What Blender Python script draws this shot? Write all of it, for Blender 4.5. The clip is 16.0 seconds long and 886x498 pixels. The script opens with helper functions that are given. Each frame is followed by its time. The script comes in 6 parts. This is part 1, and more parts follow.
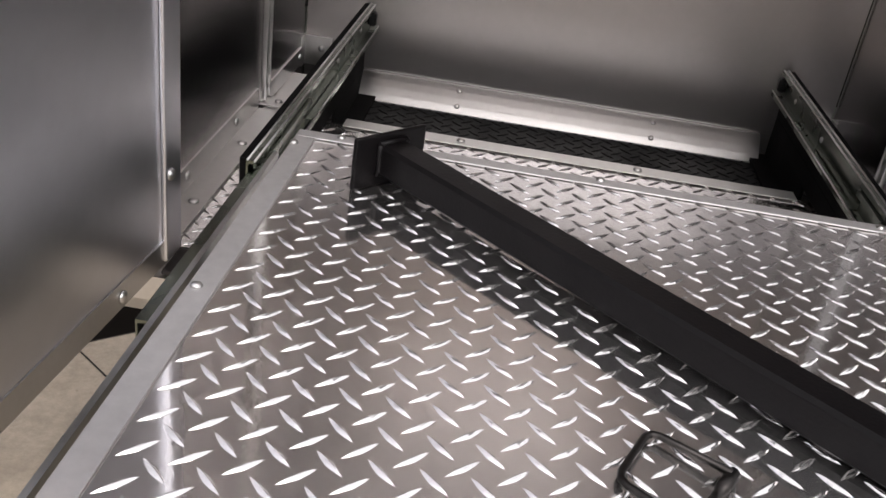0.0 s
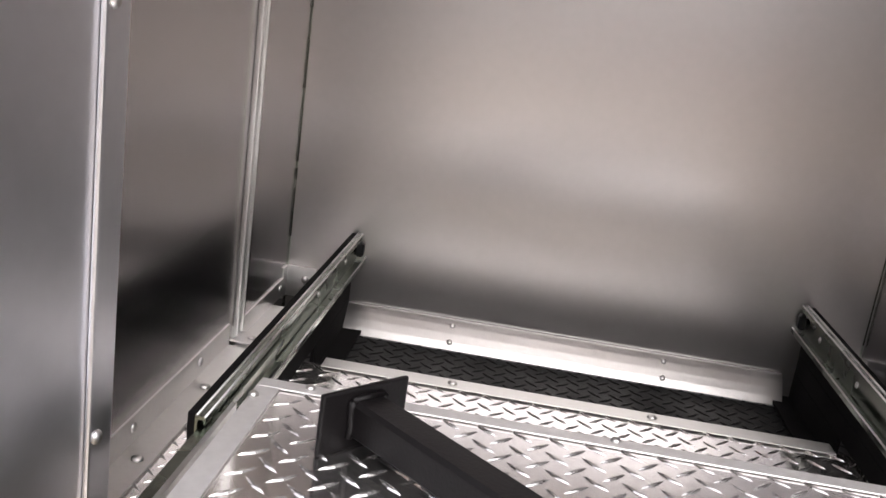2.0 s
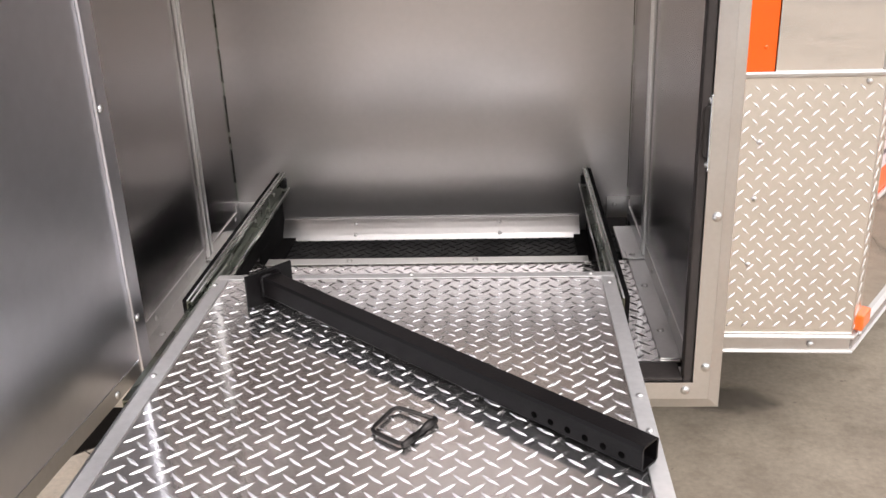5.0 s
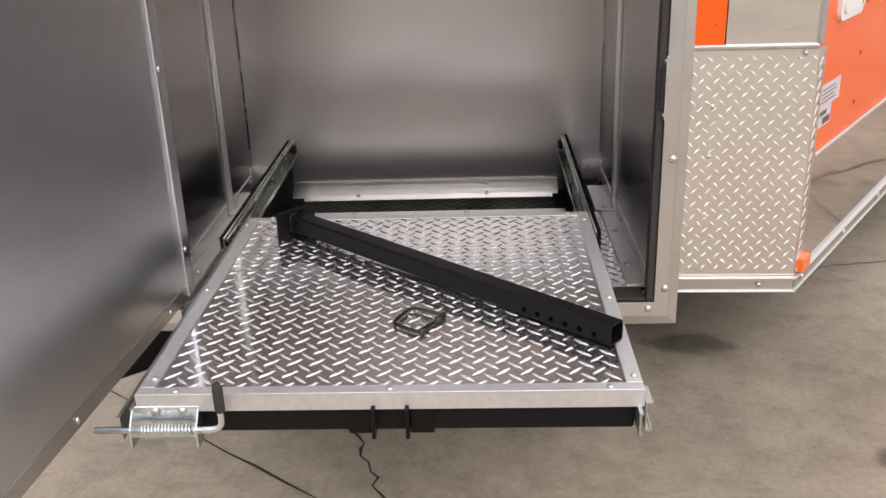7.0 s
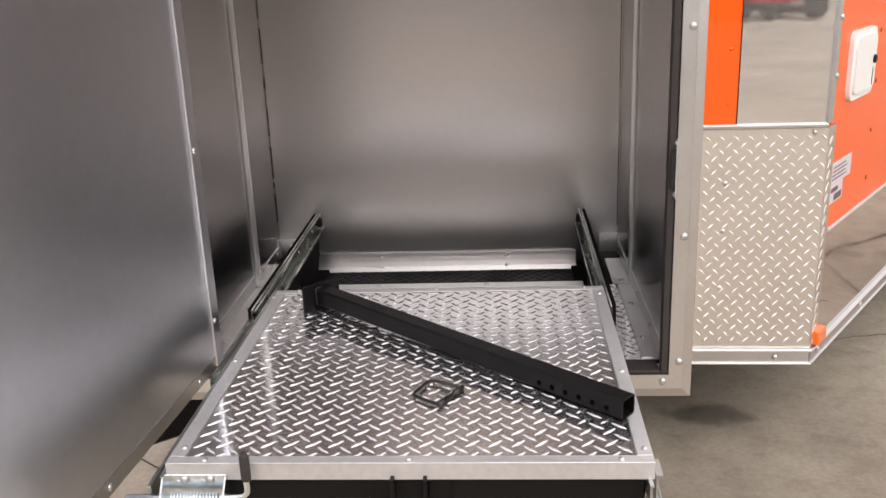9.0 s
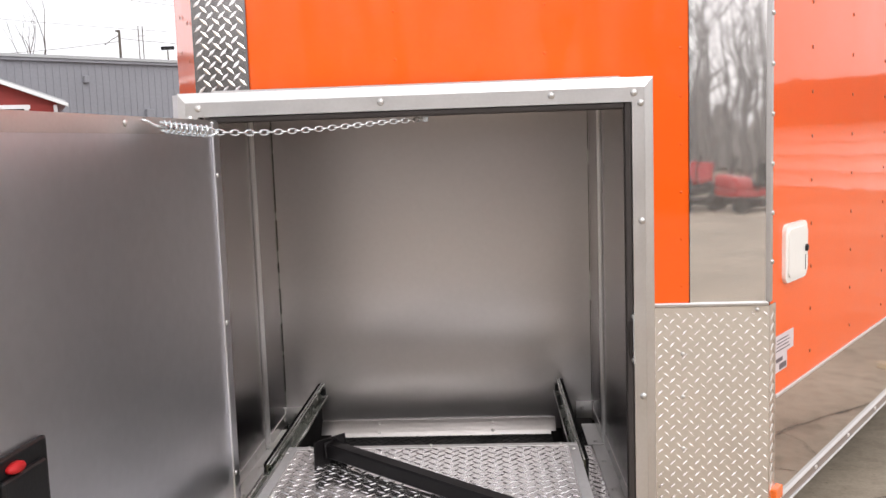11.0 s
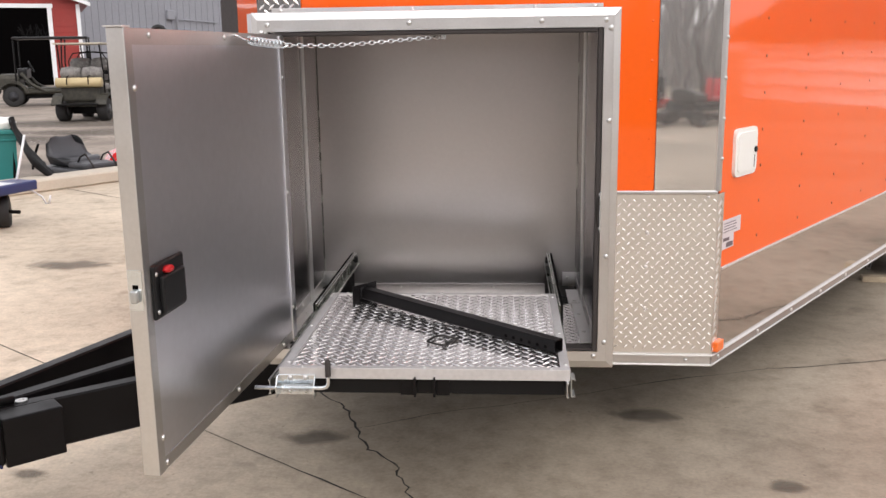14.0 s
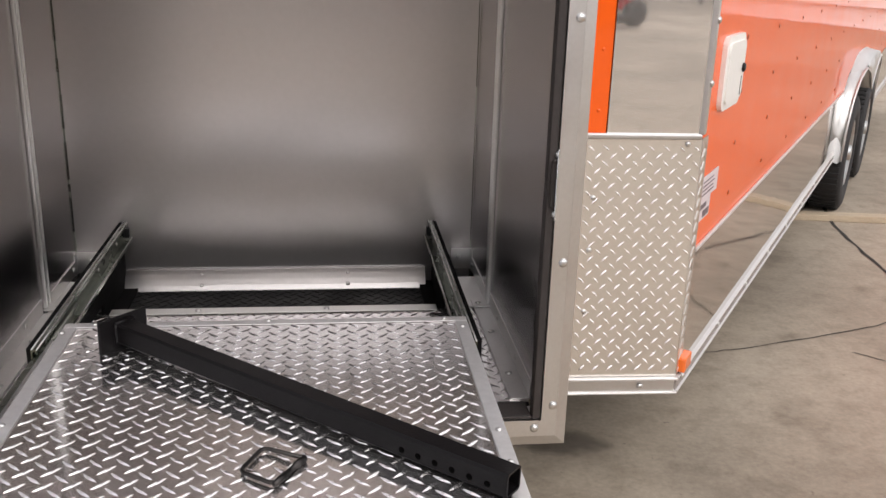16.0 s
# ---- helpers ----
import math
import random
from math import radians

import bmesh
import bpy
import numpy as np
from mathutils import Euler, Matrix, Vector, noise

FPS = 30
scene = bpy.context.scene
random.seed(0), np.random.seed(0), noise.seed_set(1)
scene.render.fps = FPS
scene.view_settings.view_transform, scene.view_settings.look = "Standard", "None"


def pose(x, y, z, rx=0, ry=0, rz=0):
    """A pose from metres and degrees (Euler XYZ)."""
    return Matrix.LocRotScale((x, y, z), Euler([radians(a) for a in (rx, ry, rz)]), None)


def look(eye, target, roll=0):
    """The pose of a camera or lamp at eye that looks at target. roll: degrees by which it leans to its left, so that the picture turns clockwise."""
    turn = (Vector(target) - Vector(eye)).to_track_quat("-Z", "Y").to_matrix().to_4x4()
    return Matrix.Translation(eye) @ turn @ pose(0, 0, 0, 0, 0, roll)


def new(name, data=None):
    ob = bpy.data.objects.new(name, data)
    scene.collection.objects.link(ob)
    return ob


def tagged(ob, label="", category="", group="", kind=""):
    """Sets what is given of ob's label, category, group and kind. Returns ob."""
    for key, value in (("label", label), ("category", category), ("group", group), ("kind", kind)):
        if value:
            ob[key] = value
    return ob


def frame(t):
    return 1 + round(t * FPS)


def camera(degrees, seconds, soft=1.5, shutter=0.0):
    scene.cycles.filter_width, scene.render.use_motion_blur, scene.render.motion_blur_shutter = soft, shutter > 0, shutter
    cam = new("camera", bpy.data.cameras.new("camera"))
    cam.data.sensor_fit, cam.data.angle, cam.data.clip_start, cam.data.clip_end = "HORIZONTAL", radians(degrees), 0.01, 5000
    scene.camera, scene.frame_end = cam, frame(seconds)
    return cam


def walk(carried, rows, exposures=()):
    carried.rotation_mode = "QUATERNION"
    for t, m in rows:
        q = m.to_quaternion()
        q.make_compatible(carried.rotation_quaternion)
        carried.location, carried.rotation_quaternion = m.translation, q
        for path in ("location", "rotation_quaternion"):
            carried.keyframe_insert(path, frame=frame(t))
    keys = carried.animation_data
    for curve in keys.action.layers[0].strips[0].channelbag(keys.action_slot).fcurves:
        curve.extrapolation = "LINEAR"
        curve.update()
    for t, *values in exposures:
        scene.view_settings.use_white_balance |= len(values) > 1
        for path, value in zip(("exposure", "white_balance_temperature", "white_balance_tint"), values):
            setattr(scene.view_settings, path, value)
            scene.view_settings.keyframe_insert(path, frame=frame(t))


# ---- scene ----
cam = camera(51.0, 16.0)
PATH = [
    (0, (-0.054, -0.953, 1.216), (-0.189, 0.802, 0.266), 8.4),
    (0.5, (-0.045, -0.96, 1.2), (-0.217, 0.747, 0.172), 8.8),
    (1, (-0.063, -0.817, 1.227), (-0.229, 0.916, 0.243), 9.5),
    (1.5, (-0.08, -0.77, 1.11), (-0.236, 1.18, 0.69), 7.7),
    (2, (-0.063, -0.785, 1.185), (-0.275, 1.135, 0.672), 8.0),
    (2.5, (-0.035, -0.759, 1.272), (-0.154, 1.153, 0.695), 9.6),
    (3, (0.047, -0.841, 1.3), (-0.098, 1.057, 0.687), 8.6),
    (3.5, (0.15, -0.975, 1.385), (-0.158, 0.935, 0.878), 6.6),
    (4, (0.169, -1.226, 1.453), (-0.134, 0.678, 0.918), 1.9),
    (4.5, (0.206, -1.395, 1.471), (0.031, 0.482, 0.803), -0.9),
    (5, (0.282, -1.52, 1.487), (0.089, 0.325, 0.741), -2.3),
    (5.2, (0.296, -1.571, 1.474), (0.066, 0.262, 0.71), -2.5),
    (7.3, (0.255, -1.875, 1.501), (0.119, -0.026, 0.751), -2.0),
    (7.5, (0.26, -1.882, 1.523), (0.104, -0.037, 0.767), -2.4),
    (8, (0.265, -1.908, 1.533), (0.032, -0.06, 0.806), -3.0),
    (8.5, (0.271, -1.914, 1.535), (0.002, -0.052, 0.855), -2.9),
    (9, (0.274, -1.921, 1.535), (0.081, -0.028, 0.917), -2.3),
    (9.5, (0.274, -1.953, 1.548), (0.116, -0.014, 1.08), -2.0),
    (9.7, (0.278, -1.963, 1.553), (0.11, -0.009, 1.159), -2.1),
    (11.8, (0.305, -2.616, 1.609), (0.172, -0.631, 1.411), -2.3),
    (12, (0.322, -2.705, 1.618), (0.218, -0.716, 1.439), -2.3),
    (12.5, (0.372, -2.907, 1.614), (0.266, -0.913, 1.515), -2.4),
    (13, (0.361, -3.025, 1.6), (0.176, -1.057, 1.296), -2.0),
    (13.5, (0.344, -3.034, 1.603), (0.139, -1.093, 1.165), -1.4),
    (14, (0.365, -2.974, 1.592), (0.168, -1.028, 1.173), -0.8),
    (14.5, (0.351, -2.776, 1.553), (0.165, -0.828, 1.139), -0.4),
    (15, (0.273, -2.399, 1.51), (0.241, -0.448, 1.069), 0.4),
    (15.5, (0.277, -1.966, 1.465), (0.431, -0.039, 0.952), 1.5),
    (16, (0.221, -1.581, 1.481), (0.402, 0.31, 0.855), 1.7),
]
EXPO = [(t, e - 0.1, 6460, 14) for t, e in ((0, 0.12), (1.0, 0.10), (1.5, 0.45), (2.5, 1.02), (3.0, 0.9), (3.5, 0.95), (4.2, 1.02), (5.0, 0.62), (7.5, 0.22), (9.0, 0.31), (11.8, 0.22), (12.3, 0.03), (13.0, 0.03), (14.5, 0.28), (15.2, 0.25), (16, 0.13))]
walk(cam, [(t, look(eye, target, roll)) for t, eye, target, roll in PATH], EXPO)

# ---- light: overcast sky with a broad, weak sun ----
world = bpy.data.worlds.new("overcast")
scene.world = world
world.use_nodes = True
wn, wl = world.node_tree.nodes, world.node_tree.links
sky = wn.new("ShaderNodeTexSky")
sky.sky_type = "NISHITA"
sky.sun_disc = False
sky.sun_elevation, sky.sun_rotation = radians(45), radians(157)
sky.air_density, sky.dust_density, sky.ozone_density = 1.0, 5.0, 1.0
soften = wn.new("ShaderNodeHueSaturation")
soften.inputs["Saturation"].default_value = 0.16
wl.new(sky.outputs[0], soften.inputs["Color"])
cloud = wn.new("ShaderNodeMix")
cloud.data_type = "RGBA"
cloud.inputs["Factor"].default_value = 0.6
cloud.inputs[7].default_value = (9.6, 9.6, 9.7, 1)
wl.new(soften.outputs[0], cloud.inputs[6])
wl.new(cloud.outputs[2], wn["Background"].inputs["Color"])
wn["Background"].inputs["Strength"].default_value = 0.15

sun = new("sun", bpy.data.lights.new("sun", "SUN"))
sun.data.energy, sun.data.angle, sun.data.color = 0.95, radians(46), (1.0, 0.96, 0.9)
sun.matrix_world = look((3.0, -7.0, 7.6), (0, 0, 0))


# ---- materials ----
def mat(name, color, rough=0.5, metal=0.0, vary=0.06, scale=(8.0, 90.0), bump=0.0, bump_scale=60.0, rough_vary=0.1,
        coat=0.0, stretch=(1, 1, 1), coord="Object", wave=0.0, wave_scale=1.5, spec=0.5, haze=0.0, haze_rough=0.45, grain=0.0):
    """A surface with large and fine variation of colour and roughness, a fine bump and, if asked, slow waves."""
    m = bpy.data.materials.new(name)
    m.use_nodes = True
    n, l = m.node_tree.nodes, m.node_tree.links
    b = n["Principled BSDF"]
    tc = n.new("ShaderNodeTexCoord")
    mp = n.new("ShaderNodeMapping")
    mp.inputs["Scale"].default_value = stretch
    l.new(tc.outputs[coord], mp.inputs["Vector"])

    def tex(s, d=3.0):
        t = n.new("ShaderNodeTexNoise")
        t.inputs["Scale"].default_value, t.inputs["Detail"].default_value = s, d
        l.new(mp.outputs[0], t.inputs["Vector"])
        return t

    big, fine = tex(scale[0]), tex(scale[1])
    add = n.new("ShaderNodeMath")
    add.operation = "ADD"
    l.new(big.outputs["Fac"], add.inputs[0])
    l.new(fine.outputs["Fac"], add.inputs[1])
    ramp = n.new("ShaderNodeMapRange")
    ramp.clamp = False
    ramp.inputs["From Min"].default_value, ramp.inputs["From Max"].default_value = 0.6, 1.4
    ramp.inputs["To Min"].default_value, ramp.inputs["To Max"].default_value = 1 - vary, 1 + vary
    l.new(add.outputs[0], ramp.inputs["Value"])
    col = n.new("ShaderNodeVectorMath")
    col.operation = "SCALE"
    col.inputs[0].default_value = color
    l.new(ramp.outputs[0], col.inputs["Scale"])
    l.new(col.outputs[0], b.inputs["Base Color"])
    rr = n.new("ShaderNodeMapRange")
    rr.clamp = False
    rr.inputs["From Min"].default_value, rr.inputs["From Max"].default_value = 0.3, 0.7
    rr.inputs["To Min"].default_value = max(rough * (1 - rough_vary), 0.01)
    rr.inputs["To Max"].default_value = rough * (1 + rough_vary)
    l.new(big.outputs["Fac"], rr.inputs["Value"])
    l.new(rr.outputs[0], b.inputs["Roughness"])
    b.inputs["Metallic"].default_value = metal
    b.inputs["Coat Weight"].default_value = coat
    b.inputs["Coat Roughness"].default_value = 0.05
    b.inputs["Specular IOR Level"].default_value = spec
    last = None
    if wave:
        # slow waves of a thin sheet: a slightly wandering normal
        t = tex(wave_scale, 1.0)
        tilt = n.new("ShaderNodeVectorMath")
        tilt.operation = "MULTIPLY_ADD"
        tilt.inputs[1].default_value = (wave, wave, wave)
        tilt.inputs[2].default_value = (-wave / 2, -wave / 2, -wave / 2)
        l.new(t.outputs["Color"], tilt.inputs[0])
        geo = n.new("ShaderNodeNewGeometry")
        both = n.new("ShaderNodeVectorMath")
        l.new(tilt.outputs[0], both.inputs[0])
        l.new(geo.outputs["Normal"], both.inputs[1])
        last = n.new("ShaderNodeVectorMath")
        last.operation = "NORMALIZE"
        l.new(both.outputs[0], last.inputs[0])
    if bump:
        t = tex(bump_scale, 2.0)
        bp = n.new("ShaderNodeBump")
        bp.inputs["Strength"].default_value, bp.inputs["Distance"].default_value = bump, 0.002
        l.new(t.outputs["Fac"], bp.inputs["Height"])
        if last:
            l.new(last.outputs[0], bp.inputs["Normal"])
        last = bp
    if last:
        l.new(last.outputs[0], b.inputs["Normal"])
        l.new(last.outputs[0], b.inputs["Coat Normal"])
    if grain:
        # upright brush lines: reflections spread sideways
        tg = n.new("ShaderNodeTangent")
        tg.direction_type, tg.axis = "RADIAL", "Z"
        l.new(tg.outputs[0], b.inputs["Tangent"])
        b.inputs["Anisotropic"].default_value = grain
    if haze:
        # fine scratches: part of the sheet scatters widely
        h = n.new("ShaderNodeBsdfPrincipled")
        h.inputs["Metallic"].default_value, h.inputs["Roughness"].default_value = metal, haze_rough
        l.new(col.outputs[0], h.inputs["Base Color"])
        mx = n.new("ShaderNodeMixShader")
        mx.inputs[0].default_value = haze
        l.new(b.outputs[0], mx.inputs[1])
        l.new(h.outputs[0], mx.inputs[2])
        l.new(mx.outputs[0], n["Material Output"].inputs["Surface"])
    return m


# one lining metal in tones: shade put into the side sheets, less into the back
ALU_SHEET = mat("shaded_brushed_aluminium", (0.41, 0.39, 0.39), 0.235, 1, 0.03, (2, 60), 0.0, 300, 0.03, grain=0.6)
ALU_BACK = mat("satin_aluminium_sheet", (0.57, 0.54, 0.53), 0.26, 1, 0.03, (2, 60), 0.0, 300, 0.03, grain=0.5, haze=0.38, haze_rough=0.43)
ALU_DOOR = mat("mill_aluminium_skin", (0.74, 0.74, 0.775), 0.34, 1, 0.04, (2, 40), 0.0, 300, 0.05, wave=0.01, wave_scale=2.5)
ALU_TRIM = mat("extruded_aluminium", (0.63, 0.62, 0.61), 0.34, 1, 0.05, (9, 120), 0.06, 200, 0.12)
TREAD = mat("bright_tread_plate", (0.90, 0.88, 0.87), 0.08, 1, 0.05, (5, 70), 0.02, 150, 0.2, haze=0.16, haze_rough=0.48)
# worn lug tops, also coloured lighter than their sheet for the sky's glint
TREAD_LUG = mat("worn_glint_tread_lugs", (0.97, 0.95, 0.94), 0.10, 1, 0.03, (5, 70), 0.0, 150, 0.2, haze=0.25, haze_rough=0.5)
# same lining metal, lightened so the ceiling throws more light onto the tray
ALU_CEIL = mat("brightened_aluminium_sheet", (0.80, 0.77, 0.76), 0.26, 1, 0.03, (2, 60), 0.0, 300, 0.03)
# base colour lowered to hold dark reflections between the bright lugs
TREAD_NOSE = mat("darkened_polished_tread", (0.34, 0.325, 0.315), 0.10, 1, 0.05, (5, 70), 0.03, 150, 0.3, haze=0.05, haze_rough=0.5)
RIM_ALU = mat("dull_rim_aluminium", (0.60, 0.585, 0.58), 0.45, 0.65, 0.1, (8, 80), 0.06, 200)
FENDER = mat("satin_fender_aluminium", (0.62, 0.61, 0.585), 0.35, 0.7, 0.05, (8, 80), 0.04, 200)
TREAD_OUT = mat("weathered_tread_plate", (0.78, 0.75, 0.70), 0.14, 1, 0.06, (5, 70), 0.05, 150, 0.3, haze=0.3, haze_rough=0.5)
MIRROR = mat("polished_stainless", (0.80, 0.78, 0.76), 0.03, 1, 0.02, (3, 50), 0.0, 60, 0.1, wave=0.008, wave_scale=7.0, haze=0.22, haze_rough=0.35)
SKIRT = mat("bright_aluminium_skirt", (0.68, 0.66, 0.635), 0.06, 1, 0.03, (3, 50), 0.0, 60, 0.1, wave=0.02, wave_scale=4.0)
ZINC = mat("zinc_plated_steel", (0.72, 0.76, 0.78), 0.24, 1, 0.10, (20, 90), 0.05, 200, 0.07)
SLIDE = mat("dull_zinc_slide", (0.50, 0.51, 0.50), 0.38, 1, 0.08, (14, 90), 0.04, 200, 0.3)
# slide zinc again, its dark greenish reflection put into the colour
ZINC_SLIDE = mat("darkened_yellowish_zinc", (0.17, 0.185, 0.155), 0.26, 1, 0.04, (10, 60), 0.03, 200, 0.3)
ALU_KICK = mat("satin_kick_plate", (0.46, 0.445, 0.435), 0.3, 1, 0.05, (8, 80), 0.03, 200, 0.1)
CHROME = mat("bright_bolt_steel", (0.60, 0.59, 0.575), 0.36, 1, 0.05, (60, 200))
ORANGE = mat("orange_gloss_paint", (0.85, 0.115, 0.009), 0.4, 0, 0.03, (3, 60), 0.0, 250, 0.1, coat=0.72, wave=0.018, wave_scale=3.5, spec=0.04)
BLACK_STEEL = mat("black_powder_coat", (0.006, 0.0052, 0.0055), 0.36, 0, 0.25, (8, 160), 0.12, 260, 0.2, spec=0.14)
BLACK_FRAME = mat("black_painted_steel", (0.006, 0.0055, 0.0055), 0.5, 0, 0.2, (6, 120), 0.08, 160, 0.2, spec=0.16)
BLACK_MATT = mat("matt_black_plate", (0.006, 0.0055, 0.0055), 0.8, 0, 0.2, (6, 120), 0.08, 160, spec=0.08)
DARK_STEEL = mat("dark_worn_steel", (0.05, 0.046, 0.044), 0.38, 1, 0.2, (30, 150))
RUBBER = mat("black_rubber_seal", (0.04, 0.034, 0.032), 0.6, 0, 0.2, (10, 120), 0.1, 180, spec=0.25)
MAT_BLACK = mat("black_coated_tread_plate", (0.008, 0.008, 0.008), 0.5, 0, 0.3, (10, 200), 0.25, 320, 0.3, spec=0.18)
TYRE = mat("tyre_rubber", (0.018, 0.017, 0.017), 0.75, 0, 0.2, (8, 60), 0.2, 90)
WHITE = mat("white_plastic", (0.78, 0.77, 0.73), 0.35, 0, 0.03, (10, 60))
WHITE_TRIM = mat("white_enamel_trim", (0.62, 0.60, 0.58), 0.32, 0.4, 0.04, (10, 80))
AMBER = mat("amber_lens", (0.85, 0.16, 0.02), 0.2, 0, 0.05, (30, 100), coat=0.6)
RED_PLASTIC = mat("red_plastic", (0.65, 0.015, 0.02), 0.25, 0, 0.05, (30, 100), coat=0.5)
BUTTON_RED = mat("dull_red_button", (0.42, 0.012, 0.014), 0.45, 0, 0.05, (30, 100), spec=0.3)
BLACK_PLASTIC = mat("black_plastic", (0.009, 0.009, 0.0095), 0.38, 0, 0.2, (15, 120), 0.1, 200, spec=0.25)
PAPER = mat("printed_label_paper", (0.62, 0.55, 0.56), 0.5, 0, 0.03, (20, 90))
INK = mat("dark_ink", (0.12, 0.09, 0.10), 0.5, 0, 0.05)
WOOD = mat("sawn_pine", (0.46, 0.37, 0.26), 0.7, 0, 0.18, (4, 30), 0.3, 60, stretch=(1, 8, 8))
DARK_VOID = mat("dark_interior", (0.0015, 0.0013, 0.0013), 0.9, 0, 0.2, spec=0.02)
BARN_RED = mat("red_barn_siding", (0.26, 0.028, 0.022), 0.65, 0, 0.15, (1, 20), 0.2, 40)
GREY_METAL = mat("grey_corrugated_steel", (0.25, 0.255, 0.28), 0.5, 0.1, 0.10, (0.3, 6), 0.05, 30)
ROOF_METAL = mat("galvanised_roof", (0.45, 0.46, 0.47), 0.45, 0.4, 0.08, (0.4, 8))
CAMO = mat("camouflage_plastic", (0.034, 0.031, 0.022), 0.6, 0, 0.7, (5, 14))
CANVAS = mat("worn_tan_cloth", (0.45, 0.40, 0.32), 0.8, 0, 0.12, (6, 40))
SEAT_GREY = mat("camouflage_seat_cloth", (0.20, 0.19, 0.18), 0.85, 0, 0.55, (10, 30))
VINYL = mat("dark_grey_vinyl", (0.045, 0.045, 0.05), 0.45, 0, 0.1, (12, 60))
TEAL = mat("teal_plastic", (0.02, 0.20, 0.19), 0.45, 0, 0.06, (5, 40))
BLUE = mat("dark_blue_paint", (0.02, 0.03, 0.12), 0.4, 0, 0.1, (5, 40))
BARK = mat("grey_bark", (0.09, 0.075, 0.065), 0.9, 0, 0.25, (6, 40), 0.4, 40)
WOODEN_POLE = mat("weathered_pole_wood", (0.10, 0.085, 0.07), 0.85, 0, 0.2, (3, 30), 0.3, 40)
WHITE_METAL = mat("white_wall_panel", (0.72, 0.73, 0.74), 0.5, 0, 0.05, (0.5, 6))
PALE_SIDING = mat("pale_siding", (0.78, 0.77, 0.75), 0.6, 0, 0.06, (0.5, 6))
BRIGHT_WHITE = mat("bright_white_siding", (0.9, 0.9, 0.9), 0.5, 0, 0.04, (0.5, 6))
DARK_ROOF = mat("dark_shingle_roof", (0.045, 0.04, 0.04), 0.85, 0, 0.2, (1, 20))
KERB = mat("pale_kerb_concrete", (0.50, 0.44, 0.36), 0.85, 0, 0.1, (3, 50), 0.3, 60)
DRY_BRUSH = mat("pale_dry_brush", (0.42, 0.39, 0.37), 0.95, 0, 0.3, (1, 9), 0.4, 12)
WOODS_BARK = mat("pale_winter_bark", (0.24, 0.225, 0.215), 0.9, 0, 0.2, (2, 20))
CUSHION = mat("tan_vinyl_cushion", (0.50, 0.40, 0.22), 0.5, 0, 0.08, (6, 40))
CRACK = mat("crack_dirt", (0.035, 0.03, 0.026), 0.95, 0, 0.3, (10, 80))


def stain_surface():
    """A dark damp patch that thins out unevenly towards its edge."""
    m = bpy.data.materials.new("oil_stain")
    m.use_nodes = True
    n, l = m.node_tree.nodes, m.node_tree.links
    b = n["Principled BSDF"]
    b.inputs["Base Color"].default_value = (0.115, 0.098, 0.08, 1)
    b.inputs["Roughness"].default_value = 0.7
    tc = n.new("ShaderNodeTexCoord")
    away = n.new("ShaderNodeVectorMath")
    away.operation = "DISTANCE"
    away.inputs[1].default_value = (0.5, 0.5, 0.0)
    flat = n.new("ShaderNodeVectorMath")
    flat.operation = "MULTIPLY"
    flat.inputs[1].default_value = (1, 1, 0)
    l.new(tc.outputs["Generated"], flat.inputs[0])
    l.new(flat.outputs[0], away.inputs[0])
    t = n.new("ShaderNodeTexNoise")
    t.inputs["Scale"].default_value, t.inputs["Detail"].default_value = 9.0, 5.0
    l.new(tc.outputs["Object"], t.inputs["Vector"])
    wob = n.new("ShaderNodeMath")
    wob.operation = "MULTIPLY_ADD"
    wob.inputs[1].default_value = 0.45
    l.new(t.outputs["Fac"], wob.inputs[0])
    l.new(away.outputs["Value"], wob.inputs[2])
    edge = n.new("ShaderNodeMapRange")
    edge.interpolation_type = "SMOOTHSTEP"
    for nm, v in (("From Min", 0.36), ("From Max", 0.58), ("To Min", 0.50), ("To Max", 0.0)):
        edge.inputs[nm].default_value = v
    l.new(wob.outputs[0], edge.inputs["Value"])
    clear = n.new("ShaderNodeBsdfTransparent")
    mx = n.new("ShaderNodeMixShader")
    l.new(edge.outputs[0], mx.inputs[0])
    l.new(clear.outputs[0], mx.inputs[1])
    l.new(b.outputs[0], mx.inputs[2])
    l.new(mx.outputs[0], n["Material Output"].inputs["Surface"])
    return m


WET = stain_surface()


